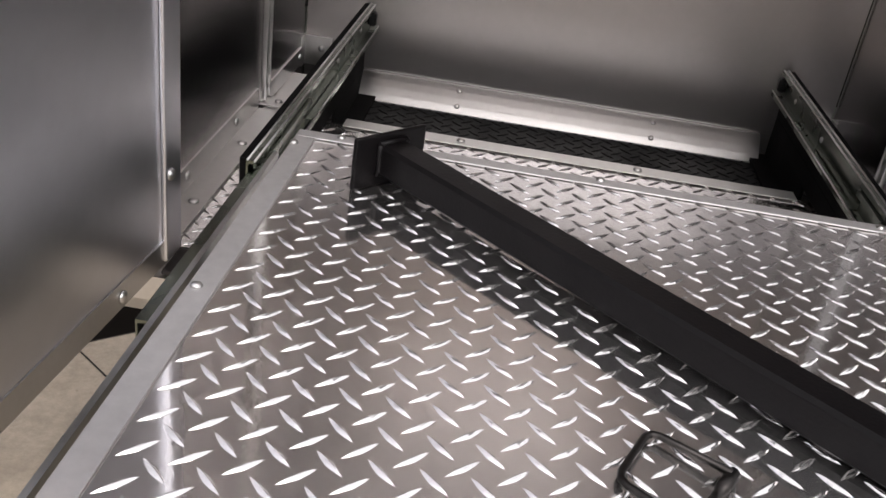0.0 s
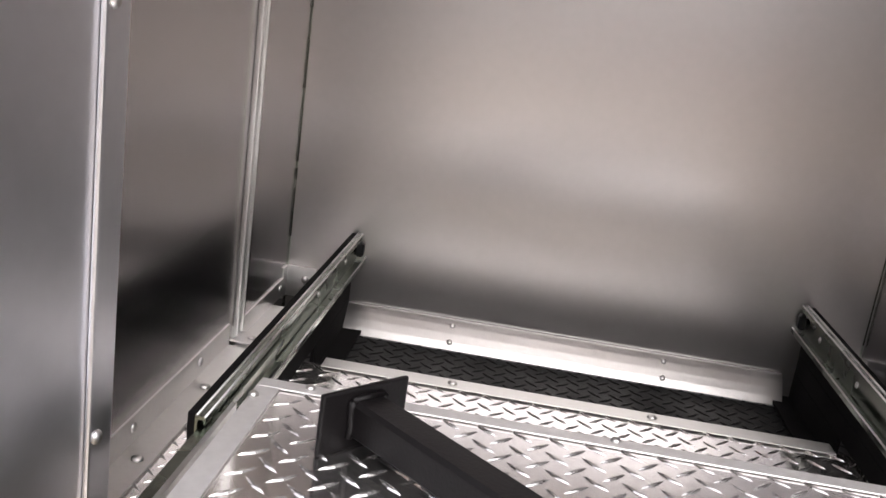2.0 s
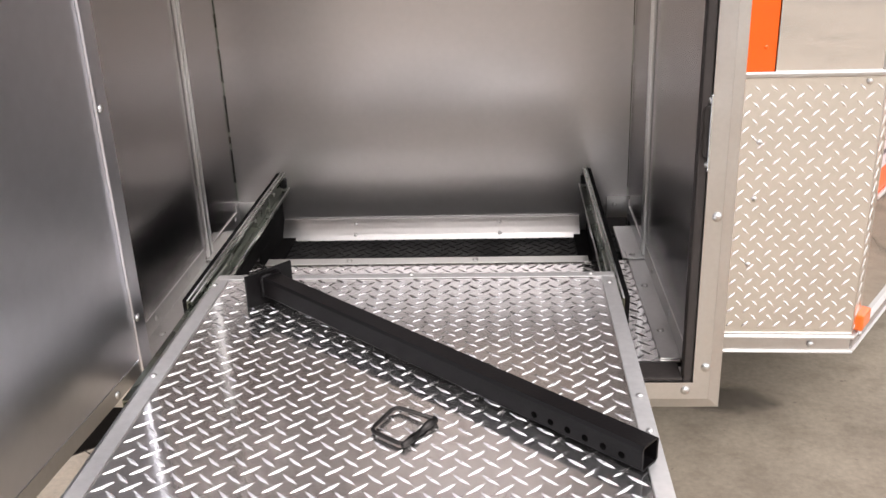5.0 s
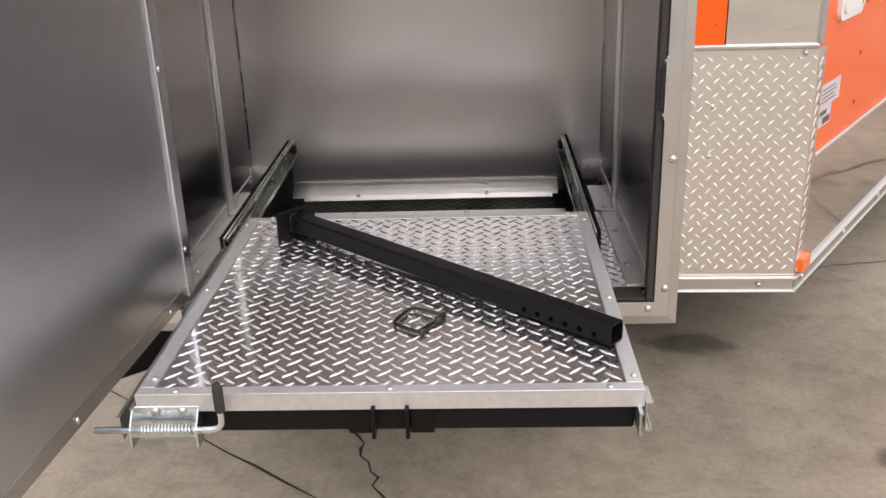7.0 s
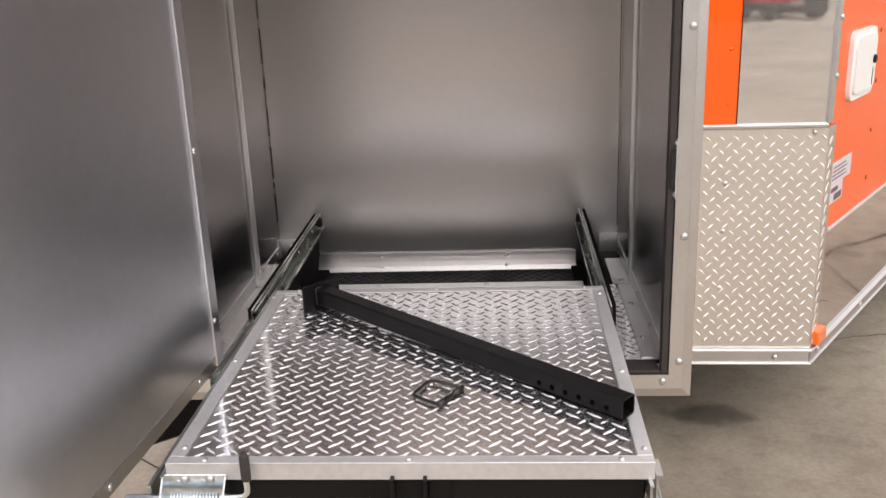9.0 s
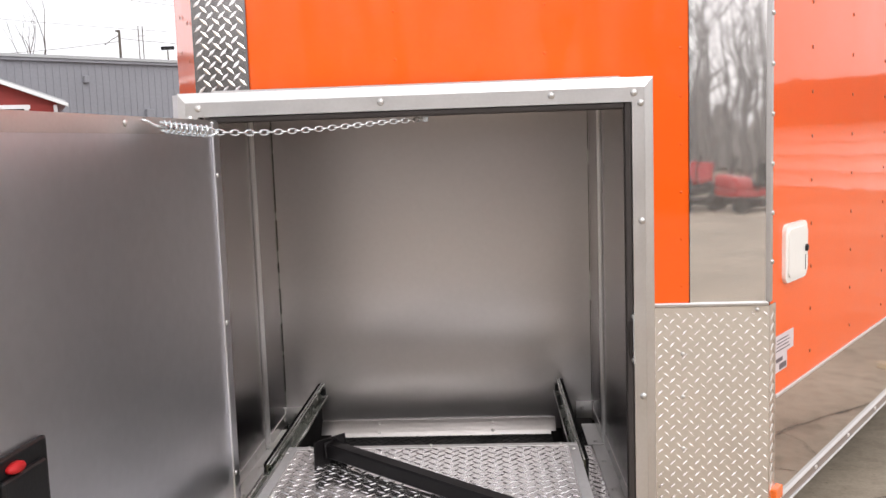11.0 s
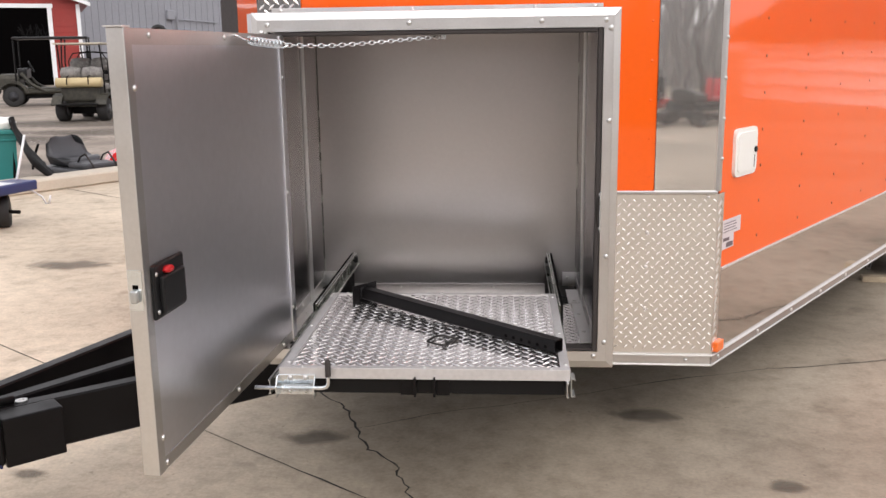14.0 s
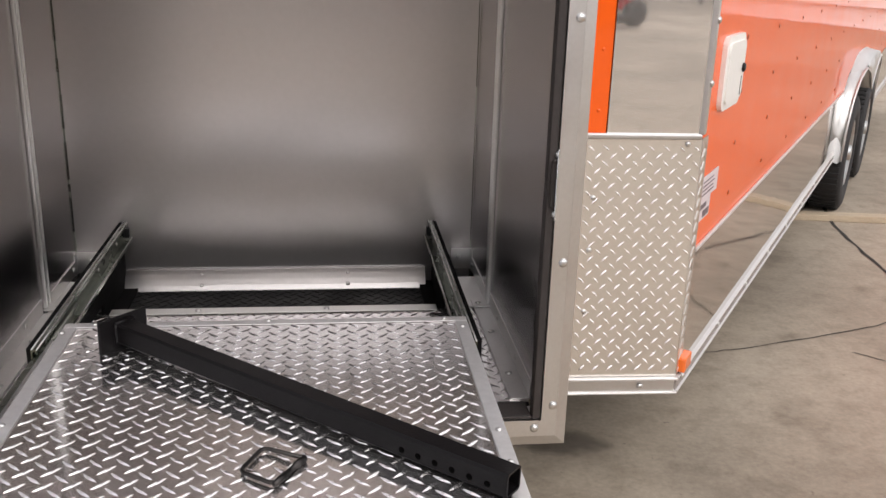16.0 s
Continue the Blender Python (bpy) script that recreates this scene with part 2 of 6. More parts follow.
def concrete(name="worn_concrete", low=(0.27, 0.224, 0.172), middle=(0.39, 0.328, 0.255), high=(0.48, 0.41, 0.325)):
    m = bpy.data.materials.new(name)
    m.use_nodes = True
    n, l = m.node_tree.nodes, m.node_tree.links
    b = n["Principled BSDF"]
    tc = n.new("ShaderNodeTexCoord")

    def tex(s, d=4.0, r=0.55):
        t = n.new("ShaderNodeTexNoise")
        t.inputs["Scale"].default_value, t.inputs["Detail"].default_value, t.inputs["Roughness"].default_value = s, d, r
        l.new(tc.outputs["Object"], t.inputs["Vector"])
        return t

    def ramp(src, stops):
        r = n.new("ShaderNodeValToRGB")
        e = r.color_ramp.elements
        e[0].position, e[0].color = stops[0][0], (*stops[0][1], 1)
        e[1].position, e[1].color = stops[-1][0], (*stops[-1][1], 1)
        for p, c in stops[1:-1]:
            k = e.new(p)
            k.color = (*c, 1)
        l.new(src.outputs["Fac"], r.inputs["Fac"])
        return r

    def mix(a, c, kind, fac=1.0):
        x = n.new("ShaderNodeMix")
        x.data_type, x.blend_type = "RGBA", kind
        x.inputs["Factor"].default_value = fac
        l.new(a.outputs[2] if a.bl_idname == "ShaderNodeMix" else a.outputs[0], x.inputs[6])
        l.new(c.outputs[0], x.inputs[7])
        return x

    base = ramp(tex(0.55, 6.0), [(0.3, low), (0.5, middle), (0.72, high)])
    spots = ramp(tex(3.2, 3.0), [(0.28, (0.62, 0.60, 0.58)), (0.42, (1, 1, 1)), (0.9, (1.05, 1.05, 1.05))])
    grain = ramp(tex(55.0, 4.0, 0.7), [(0.3, (0.84, 0.84, 0.84)), (0.7, (1.10, 1.10, 1.10))])
    mottle = ramp(tex(8.5, 6.0, 0.68), [(0.32, (0.80, 0.79, 0.77)), (0.52, (1, 1, 1)), (0.72, (1.12, 1.12, 1.10))])
    flecks = ramp(tex(24.0, 2.0), [(0.24, (0.45, 0.42, 0.4)), (0.29, (1, 1, 1)), (1.0, (1, 1, 1))])
    wide = ramp(tex(0.16, 3.0), [(0.32, (0.78, 0.77, 0.75)), (0.68, (1.14, 1.14, 1.14))])
    base = mix(base, wide, "MULTIPLY")
    # paler slab towards -x; soft shade around the tray is put into this colour too
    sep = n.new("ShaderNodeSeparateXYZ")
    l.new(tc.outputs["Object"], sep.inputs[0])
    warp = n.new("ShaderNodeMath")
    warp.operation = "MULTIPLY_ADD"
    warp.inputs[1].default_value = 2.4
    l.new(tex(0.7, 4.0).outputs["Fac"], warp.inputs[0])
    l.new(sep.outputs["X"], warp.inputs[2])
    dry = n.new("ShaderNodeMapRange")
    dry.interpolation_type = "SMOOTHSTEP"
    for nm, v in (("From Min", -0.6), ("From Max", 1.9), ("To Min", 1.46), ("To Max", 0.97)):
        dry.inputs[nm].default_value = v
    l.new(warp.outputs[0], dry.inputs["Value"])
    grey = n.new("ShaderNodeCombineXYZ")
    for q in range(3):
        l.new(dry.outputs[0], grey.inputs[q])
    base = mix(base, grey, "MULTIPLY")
    out = mix(mix(mix(mix(base, spots, "MULTIPLY", 0.8), mottle, "MULTIPLY"), grain, "MULTIPLY"), flecks, "MULTIPLY", 0.6)
    l.new(out.outputs[2], b.inputs["Base Color"])
    b.inputs["Roughness"].default_value = 0.82
    bp = n.new("ShaderNodeBump")
    bp.inputs["Strength"].default_value, bp.inputs["Distance"].default_value = 0.35, 0.003
    l.new(tex(70.0, 5.0, 0.7).outputs["Fac"], bp.inputs["Height"])
    l.new(bp.outputs[0], b.inputs["Normal"])
    return m


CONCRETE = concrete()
YARD = concrete("dirty_yard_concrete", (0.10, 0.082, 0.069), (0.20, 0.166, 0.138), (0.27, 0.228, 0.19))

# ---- mesh helpers: every bmesh is in world metres; part() brings it into its thing's own frame ----
WORLD = {}


def thing(name, m, label, category, group="", kind=""):
    ob = new(name)
    ob.empty_display_size = 0.1
    ob.matrix_basis = m
    WORLD[ob] = m
    return tagged(ob, label, category, group, kind)


def part(name, bm, material, parent=None, label="", smooth=False):
    me = bpy.data.meshes.new(name)
    inv = WORLD[parent].inverted() if parent else Matrix()
    bm.transform(inv)
    bmesh.ops.recalc_face_normals(bm, faces=bm.faces)
    for face in bm.faces:
        face.smooth = smooth
    bm.to_mesh(me)
    bm.free()
    me.materials.append(material)
    ob = new(name, me)
    if parent:
        ob.parent = parent
        WORLD[ob] = WORLD[parent]
    else:
        WORLD[ob] = Matrix()
    if label:
        ob["label"] = label
    return ob


def piece(name, me, m, parent, label=""):
    """One more object on a shared mesh, at the world pose m, under parent."""
    ob = new(name, me)
    ob.parent = parent
    ob.matrix_basis = WORLD[parent].inverted() @ m
    WORLD[ob] = m
    if label:
        ob["label"] = label
    return ob


def B():
    return bmesh.new()


def box(bm, x0, x1, y0, y1, z0, z1, bevel=0.0, m=None, seg=1):
    r = bmesh.ops.create_cube(bm, size=1.0)
    vs = r["verts"]
    for v in vs:
        v.co = Vector(((x0 + x1) / 2 + v.co.x * (x1 - x0), (y0 + y1) / 2 + v.co.y * (y1 - y0), (z0 + z1) / 2 + v.co.z * (z1 - z0)))
    if bevel:
        es = list({e for v in vs for e in v.link_edges})
        g = bmesh.ops.bevel(bm, geom=es, offset=bevel, segments=seg, affect="EDGES", profile=0.6)
        vs = list({v for f in g["faces"] for v in f.verts} | {v for v in vs if v.is_valid})
    if m:
        bmesh.ops.transform(bm, matrix=m, verts=[v for v in vs if v.is_valid])
    return bm


def prism(bm, pts, depth, m=None):
    """A flat outline in x and z, pushed from y = 0 to y = depth."""
    a = [bm.verts.new((x, 0, z)) for x, z in pts]
    b = [bm.verts.new((x, depth, z)) for x, z in pts]
    bm.faces.new(a)
    bm.faces.new(b[::-1])
    for i in range(len(pts)):
        j = (i + 1) % len(pts)
        bm.faces.new((a[i], b[i], b[j], a[j]))
    if m:
        bmesh.ops.transform(bm, matrix=m, verts=a + b)
    return bm


def sweep(bm, pts, radius, seg=8, caps=True, radii=None):
    """A round bar along a line of points."""
    pts = [Vector(p) for p in pts]
    rings, up = [], None
    for i, p in enumerate(pts):
        d = (pts[min(i + 1, len(pts) - 1)] - pts[max(i - 1, 0)]).normalized()
        if up is None:
            up = Vector((0, 0, 1)) if abs(d.z) < 0.9 else Vector((1, 0, 0))
        side = d.cross(up).normalized()
        up = side.cross(d).normalized()
        r = radii[i] if radii else radius
        rings.append([bm.verts.new(p + r * (math.cos(a) * side + math.sin(a) * up)) for a in [k * 2 * math.pi / seg for k in range(seg)]])
    for a, b in zip(rings, rings[1:]):
        for k in range(seg):
            bm.faces.new((a[k], a[(k + 1) % seg], b[(k + 1) % seg], b[k]))
    if caps:
        bm.faces.new(rings[0][::-1])
        bm.faces.new(rings[-1])
    return bm


def lathe(bm, profile, m=None, seg=24):
    """A turned solid round z from (radius, height) pairs."""
    rings, made = [], []
    for r, z in profile:
        ring = [bm.verts.new((r * math.cos(a), r * math.sin(a), z)) for a in [k * 2 * math.pi / seg for k in range(seg)]]
        rings.append(ring)
        made += ring
    for a, b in zip(rings, rings[1:]):
        for k in range(seg):
            bm.faces.new((a[k], a[(k + 1) % seg], b[(k + 1) % seg], b[k]))
    bm.faces.new(rings[0][::-1])
    bm.faces.new(rings[-1])
    if m:
        bmesh.ops.transform(bm, matrix=m, verts=made)
    return bm


def tread(name, w, h, m, material, parent, label="", pitch=0.0375, thick=0.003, length=0.035, width=0.0080, rise=0.0021, hole=None, worn=None):
    """A sheet w by h in its own x and y, thick below z = 0, with raised lens-shaped bars pressed up in a crossed pattern."""
    verts, faces = [], []
    c = [(0, 0), (w, 0), (w, h), (0, h)]
    verts += [(x, y, 0.0) for x, y in c] + [(x, y, -thick) for x, y in c]
    faces += [(0, 1, 2, 3), (7, 6, 5, 4)] + [(i, i + 4, (i + 1) % 4 + 4, (i + 1) % 4) for i in range(4)]
    rim = [(-0.5, 0), (-0.27, 0.31), (0.0, 0.5), (0.27, 0.31), (0.5, 0), (0.27, -0.31), (0.0, -0.5), (-0.27, -0.31)]
    shape = [(u, v, 0.0) for u, v in rim] + [(u * 0.78, v * 0.60, 0.60) for u, v in rim] + [(-0.26, 0, 0.92), (0.0, 0.0, 1.0), (0.26, 0, 0.92)]
    tris = [(q, (q + 1) % 8, (q + 1) % 8 + 8, q + 8) for q in range(8)] + [(8, 9, 16), (9, 10, 17, 16), (10, 11, 18, 17), (11, 12, 18), (12, 13, 18), (13, 14, 17, 18), (14, 15, 16, 17), (15, 8, 16)]
    tris = [f[::-1] for f in tris]
    nx, ny = int(w / pitch), int(h / pitch)
    ox, oy = (w - nx * pitch) / 2, (h - ny * pitch) / 2
    for lean, off in ((1, 0.25), (-1, 0.75)):
        for i in range(nx):
            for j in range(ny):
                x, y = ox + (i + off) * pitch, oy + (j + off) * pitch
                if hole and hole(x, y):
                    continue
                a = lean * radians(43 + random.uniform(-1.5, 1.5))
                ca, sa, k = math.cos(a), math.sin(a), len(verts)
                for u, v, t in shape:
                    u, v = u * length, v * width
                    verts.append((x + u * ca - v * sa, y + u * sa + v * ca, 0.0001 + t * rise))
                faces += [tuple(k + q for q in f) for f in tris]
    inv = WORLD[parent].inverted()
    me = bpy.data.meshes.new(name)
    me.from_pydata([inv @ (m @ Vector(v)) for v in verts], [], faces)
    me.update()
    me.materials.append(material)
    if worn:
        me.materials.append(worn)
        me.polygons.foreach_set("material_index", [0] * 6 + [1] * (len(faces) - 6))
    ob = new(name, me)
    ob.parent = parent
    WORLD[ob] = WORLD[parent]
    if label:
        ob["label"] = label
    return ob


def dome_mesh(name, r, h, material, seg=10):
    bm = B()
    lathe(bm, [(r, 0), (r, h * 0.25), (r * 0.8, h * 0.7), (r * 0.4, h * 0.97), (0.001, h)], seg=seg)
    bmesh.ops.recalc_face_normals(bm, faces=bm.faces)
    me = bpy.data.meshes.new(name)
    for face in bm.faces:
        face.smooth = True
    bm.to_mesh(me)
    bm.free()
    me.materials.append(material)
    return me


BOLT = dome_mesh("bolt", 0.0085, 0.006, CHROME, 12)
SCREW = dome_mesh("screw", 0.0055, 0.0035, CHROME, 10)
RIVET_ORANGE = dome_mesh("rivet", 0.005, 0.0025, ORANGE, 8)
RIVET_PAINTED = dome_mesh("rivet", 0.007, 0.0035, mat("dark_rivet", (0.36, 0.065, 0.016), 0.4, 0.2), 8)


def at(p, turn=None):
    return Matrix.Translation(p) @ (turn or Matrix())


FACE_Y = Matrix.Rotation(radians(90), 4, "X")      # z of a piece to -y
FACE_X = Matrix.Rotation(radians(90), 4, "Y")      # z of a piece to +x
FACE_MX = Matrix.Rotation(radians(-90), 4, "Y")    # z of a piece to -x

# ---- ground ----
bm = B()
vs = [bm.verts.new(p) for p in ((-400, -400, 0), (400, -400, 0), (400, 400, 0), (-400, 400, 0))]
bm.faces.new(vs)
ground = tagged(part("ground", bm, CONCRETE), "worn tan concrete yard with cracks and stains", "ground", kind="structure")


def ribbon(name, pts, width, material, label, jag=0.01, steps=4, z=0.0025):
    """A thin uneven strip on the ground along a line of points."""
    rnd = random.Random(len(pts) * 7 + int(abs(pts[0][0]) * 100))
    line = []
    for a, b in zip(pts, pts[1:]):
        for k in range(steps):
            t = k / steps
            line.append(Vector((a[0] + (b[0] - a[0]) * t + rnd.uniform(-jag, jag) * (k > 0), a[1] + (b[1] - a[1]) * t + rnd.uniform(-jag, jag) * (k > 0), z)))
    line.append(Vector((*pts[-1], z)))
    bm, last = B(), None
    for i, p in enumerate(line):
        d = (line[min(i + 1, len(line) - 1)] - line[max(i - 1, 0)]).normalized()
        side = Vector((-d.y, d.x, 0)) * width * rnd.uniform(0.35, 1.0) / 2
        now = (bm.verts.new(p + side), bm.verts.new(p - side))
        if last:
            bm.faces.new((last[0], last[1], now[1], now[0]))
        last = now
    ob = part(name, bm, material, ground, label)
    return ob


ribbon("crack", [(-0.95, 1.5), (-0.62, 1.10), (-0.50, 0.97), (-0.44, 0.82), (-0.37, 0.63), (-0.31, 0.51), (-0.18, 0.39), (-0.13, 0.26), (-0.08, 0.12), (0.06, -0.12), (0.14, -0.5), (0.35, -1.1), (0.4, -2.2)], 0.0115, CRACK, "jagged dark crack in the concrete", 0.016)
ribbon("crack", [(-0.40, 0.72), (-0.1, 0.9), (0.5, 1.15), (1.0, 1.4), (1.54, 1.61), (1.67, 1.63), (1.94, 1.71), (2.34, 1.84), (2.52, 1.91), (2.65, 1.91)], 0.0075, CRACK, "thin dark crack in the concrete", 0.008)
ribbon("crack", [(3.35, 4.6), (2.97, 3.41), (2.89, 3.05), (2.82, 2.58), (2.75, 2.26), (2.65, 1.92), (2.6, 1.8), (2.75, 1.3), (2.6, 0.4), (2.9, -1.0)], 0.024, CRACK, "jagged dark crack in the concrete", 0.014)
ribbon("crack", [(2.15, 1.60), (2.35, 1.42), (2.6, 1.2), (2.9, 0.9)], 0.008, CRACK, "thin dark crack in the concrete")
ribbon("joint", [(-3.2, 2.16), (-1.015, 0.635), (-0.62, 0.36), (-0.257, 0.107), (0.9, -0.70), (2.4, -1.75)], 0.010, CRACK, "sawn joint in the concrete", 0.002)
ribbon("joint", [(-8.4, 9.96), (-5.54, 7.91), (-3.87, 6.70), (-2.2, 5.5), (0.5, 3.6)], 0.018, CRACK, "sawn joint in the concrete", 0.004)


def stain(x, y, rx, ry, turn, z=0.0018):
    bm = B()
    m = at((x, y, z)) @ Matrix.Rotation(turn, 4, "Z")
    ring = [bm.verts.new(m @ Vector((rx * 1.4 * math.cos(q * math.pi / 12), ry * 1.4 * math.sin(q * math.pi / 12), 0))) for q in range(24)]
    bm.faces.new(ring)
    part("stain", bm, WET, ground, "dark oil stain on the concrete")


for x, y, rx, ry, turn in ((-3.24, 3.72, 0.42, 0.16, 0.2), (-0.55, 0.62, 0.16, 0.08, 0.5), (0.86, 0.95, 0.2, 0.1, 0.1), (-10.6, 18.2, 3.4, 1.1, -0.35), (-9.2, 14.2, 1.8, 0.6, -0.3), (-8.6, 15.8, 2.6, 0.7, -0.4),
                           (-2.1, 0.9, 0.14, 0.06, 0.3), (-1.6, 0.2, 0.1, 0.05, 0.3), (1.3, 0.3, 0.09, 0.05, 0.6), (1.55, 0.1, 0.07, 0.05, 0.9), (1.2, -0.35, 0.06, 0.05, 0.4), (0.55, -0.1, 0.14, 0.08, 0.0), (-0.5, -0.3, 0.12, 0.06, 0.8), (-2.9, 1.5, 0.3, 0.09, 0.5)):
    stain(x, y, rx, ry, turn, 0.0018 if y < 10 else 0.0065)

# ---- trailer ----
TS = Matrix.Translation((1.048, 0.58, 0)) @ Matrix.Rotation(radians(56.6), 4, "Z")
trailer = thing("trailer", TS, "orange enclosed cargo trailer with a pointed nose and polished corners", "trailer")


def side(bm):
    bm.transform(TS)
    return bm


# the slanted front wall
bm = prism(B(), [(-0.52, 1.748), (0.60, 1.748), (0.60, 1.055), (0.812, 1.055), (0.812, 3.0), (-0.52, 3.0)], 0.03, at((0, 0.58, 0)))
front_panel = part("front_panel", bm, ORANGE, trailer, "glossy orange painted sheet")
for x in (-0.065, 0.388, 0.790):
    for k in range(14):
        z = 1.83 + 0.1435 * (k - 5)
        if z < 1.10 or z > 2.98 or (z < 1.80 and x < 0.7):
            continue
        piece("rivet", RIVET_ORANGE, at((x, 0.58, z), FACE_Y), front_panel)
bm = box(B(), 0.814, 1.040, 0.576, 0.606, 1.056, 3.0)
corner_panel = part("corner_panel", bm, MIRROR, trailer, "polished stainless corner sheet mirroring the yard")
guard = tread("stone_guard", 0.450, 0.632, at((0.60, 0.575, 0.416), FACE_Y), TREAD_OUT, trailer, "diamond-patterned aluminium stone guard", length=0.0255, width=0.0058, rise=0.0021, worn=TREAD_LUG)
for z in (0.60, 0.765, 0.90):
    piece("bolt", BOLT, at((0.792, 0.573, z), FACE_Y) @ Matrix.Scale(0.78, 4), guard)
piece("bolt", BOLT, at((1.015, 0.573, 1.035), FACE_Y) @ Matrix.Scale(0.78, 4), guard)
piece("bolt", BOLT, at((0.955, 0.565, 0.392), FACE_Y), guard)
tread("guard_return", 0.056, 0.632, TS @ at((-0.003, -0.007, 0.416), FACE_Y), TREAD_OUT, trailer, "diamond-patterned edge folded round the corner", pitch=0.0318, length=0.032, width=0.0085)
bm = box(B(), 0.60, 1.049, 0.566, 0.58, 1.046, 1.060, 0.004)
part("guard_trim", bm, ALU_TRIM, trailer, "bright aluminium strip")
nose = tread("nose_guard", 0.17, 1.3, at((-0.69, 0.572, 1.70), FACE_Y), TREAD_NOSE, trailer, "diamond-patterned nose strip", width=0.0095, worn=TREAD_LUG)
bm = prism(B(), [(0, 0.9), (0.62, 0.9), (0.62, 3.0), (0, 3.0)], 0.03,
           Matrix.Translation((-0.69, 0.582, 0)) @ Matrix.Rotation(math.atan2(0.908, -0.418), 4, "Z") @ Matrix.Diagonal((1, -1, 1, 1)))
far_panel = part("far_nose_panel", bm, ORANGE, trailer, "glossy orange painted sheet")
for k in range(7):
    for u in (0.12, 0.36):
        p = Vector((-0.69, 0.582, 1.86 + 0.12 * k)) + u * Vector((-0.418, 0.908, 0)) + Vector((-0.003, -0.002, 0.05 * (u > 0.2)))
        piece("rivet", RIVET_PAINTED, Matrix.Translation(p) @ Matrix.Rotation(math.atan2(-0.418, -0.908), 4, "Z") @ FACE_X, far_panel)
# the corner bead
bm = box(B(), 0.0, 0.022, -0.008, 0.02, 1.056, 3.0, 0.005, seg=2)
bead = part("corner_bead", side(bm), ALU_TRIM, trailer, "aluminium corner strip with bolts")
for k in range(13):
    piece("bolt", BOLT, TS @ at((0.011, -0.008, 1.18 + 0.148 * k), FACE_Y), bead)

# the long side wall with its wheel arch
ARCH = [(3.40, 0.40), (3.40, 0.62), (3.47, 0.74), (3.60, 0.82), (3.80, 0.86), (4.80, 0.86), (5.02, 0.81), (5.16, 0.74), (5.22, 0.62), (5.22, 0.40)]
bm = prism(B(), [(0.022, 0.745), (3.475, 0.745)] + ARCH[3:-3] + [(5.15, 0.745), (8.2, 0.745), (8.2, 3.0), (0.022, 3.0)], 0.03)
side_wall = part("side_wall", side(bm), ORANGE, trailer, "long glossy orange side sheet with rivets")
for i in range(13):
    for j in range(15):
        x, z = 0.43 + 0.502 * i, 0.82 + 0.1465 * j
        if z > 2.98 or (3.2 < x < 5.4 and z < 0.97):
            continue
        piece("rivet", RIVET_PAINTED, TS @ at((x, 0, z), FACE_Y), side_wall)
bm = prism(B(), [(0.062, 0.41), (3.40, 0.41), (3.40, 0.62), (3.47, 0.74), (3.475, 0.745), (0.062, 0.745)], 0.026, at((0, -0.004, 0)))
skirt = part("side_skirt", side(bm), SKIRT, trailer, "polished stainless side skirt mirroring the concrete")
bm = box(B(), 5.22, 8.2, -0.004, 0.022, 0.41, 0.745)
part("side_skirt", side(bm), SKIRT, trailer, "polished stainless side skirt mirroring the concrete")
bm = box(B(), 0.062, 3.46, -0.009, 0.0, 0.742, 0.752, 0.002)
part("skirt_trim", side(bm), WHITE_TRIM, trailer, "bright aluminium strip")
# lower edge rail on both faces
rail = part("edge_rail", side(box(B(), 0.0, 3.37, -0.010, 0.02, 0.374, 0.411)), ALU_BACK, trailer, "ribbed aluminium edge rail")
part("rail_lip", side(box(B(), 0.0, 3.37, -0.016, 0.0, 0.408, 0.413, 0.0015)), WHITE_TRIM, rail, "bright lip")
part("rail_lip", side(box(B(), 0.0, 3.37, -0.016, 0.0, 0.370, 0.3745, 0.0015)), WHITE_TRIM, rail, "bright lip")
for k in range(7):
    piece("bolt", BOLT, TS @ at((0.06 + 0.42 * k, -0.010, 0.392), FACE_Y), rail)
bm = box(B(), 5.26, 8.2, -0.014, 0.02, 0.366, 0.412, 0.003)
part("edge_rail", side(bm), WHITE_TRIM, trailer, "bright ribbed aluminium edge rail")
front_rail = part("edge_rail", box(B(), 0.60, 1.048, 0.568, 0.60, 0.374, 0.410), ALU_TRIM, trailer, "ribbed aluminium edge rail")
part("rail_lip", box(B(), 0.60, 1.056, 0.561, 0.58, 0.408, 0.4145, 0.0015), WHITE_TRIM, front_rail, "bright lip")
part("rail_lip", box(B(), 0.60, 1.056, 0.561, 0.58, 0.369, 0.3745, 0.0015), WHITE_TRIM, front_rail, "bright lip")
# fender with a point between the wheels: a flange on the wall, a flared face, a rolled lip
flange = [(3.39, 0.0, 0.355), (3.44, 0.0, 0.55), (3.56, 0.0, 0.71), (3.70, 0.0, 0.82), (3.88, 0.0, 0.89), (4.06, 0.0, 0.91), (4.26, 0.0, 0.915), (4.48, 0.0, 0.91), (4.72, 0.0, 0.89), (4.94, 0.0, 0.82), (5.10, 0.0, 0.71), (5.21, 0.0, 0.55), (5.25, 0.0, 0.355)]
crown = [(x + (4.32 - x) * 0.012, -0.030 - 0.045 * (z - 0.355) / 0.53, z - 0.012) for x, y, z in flange]
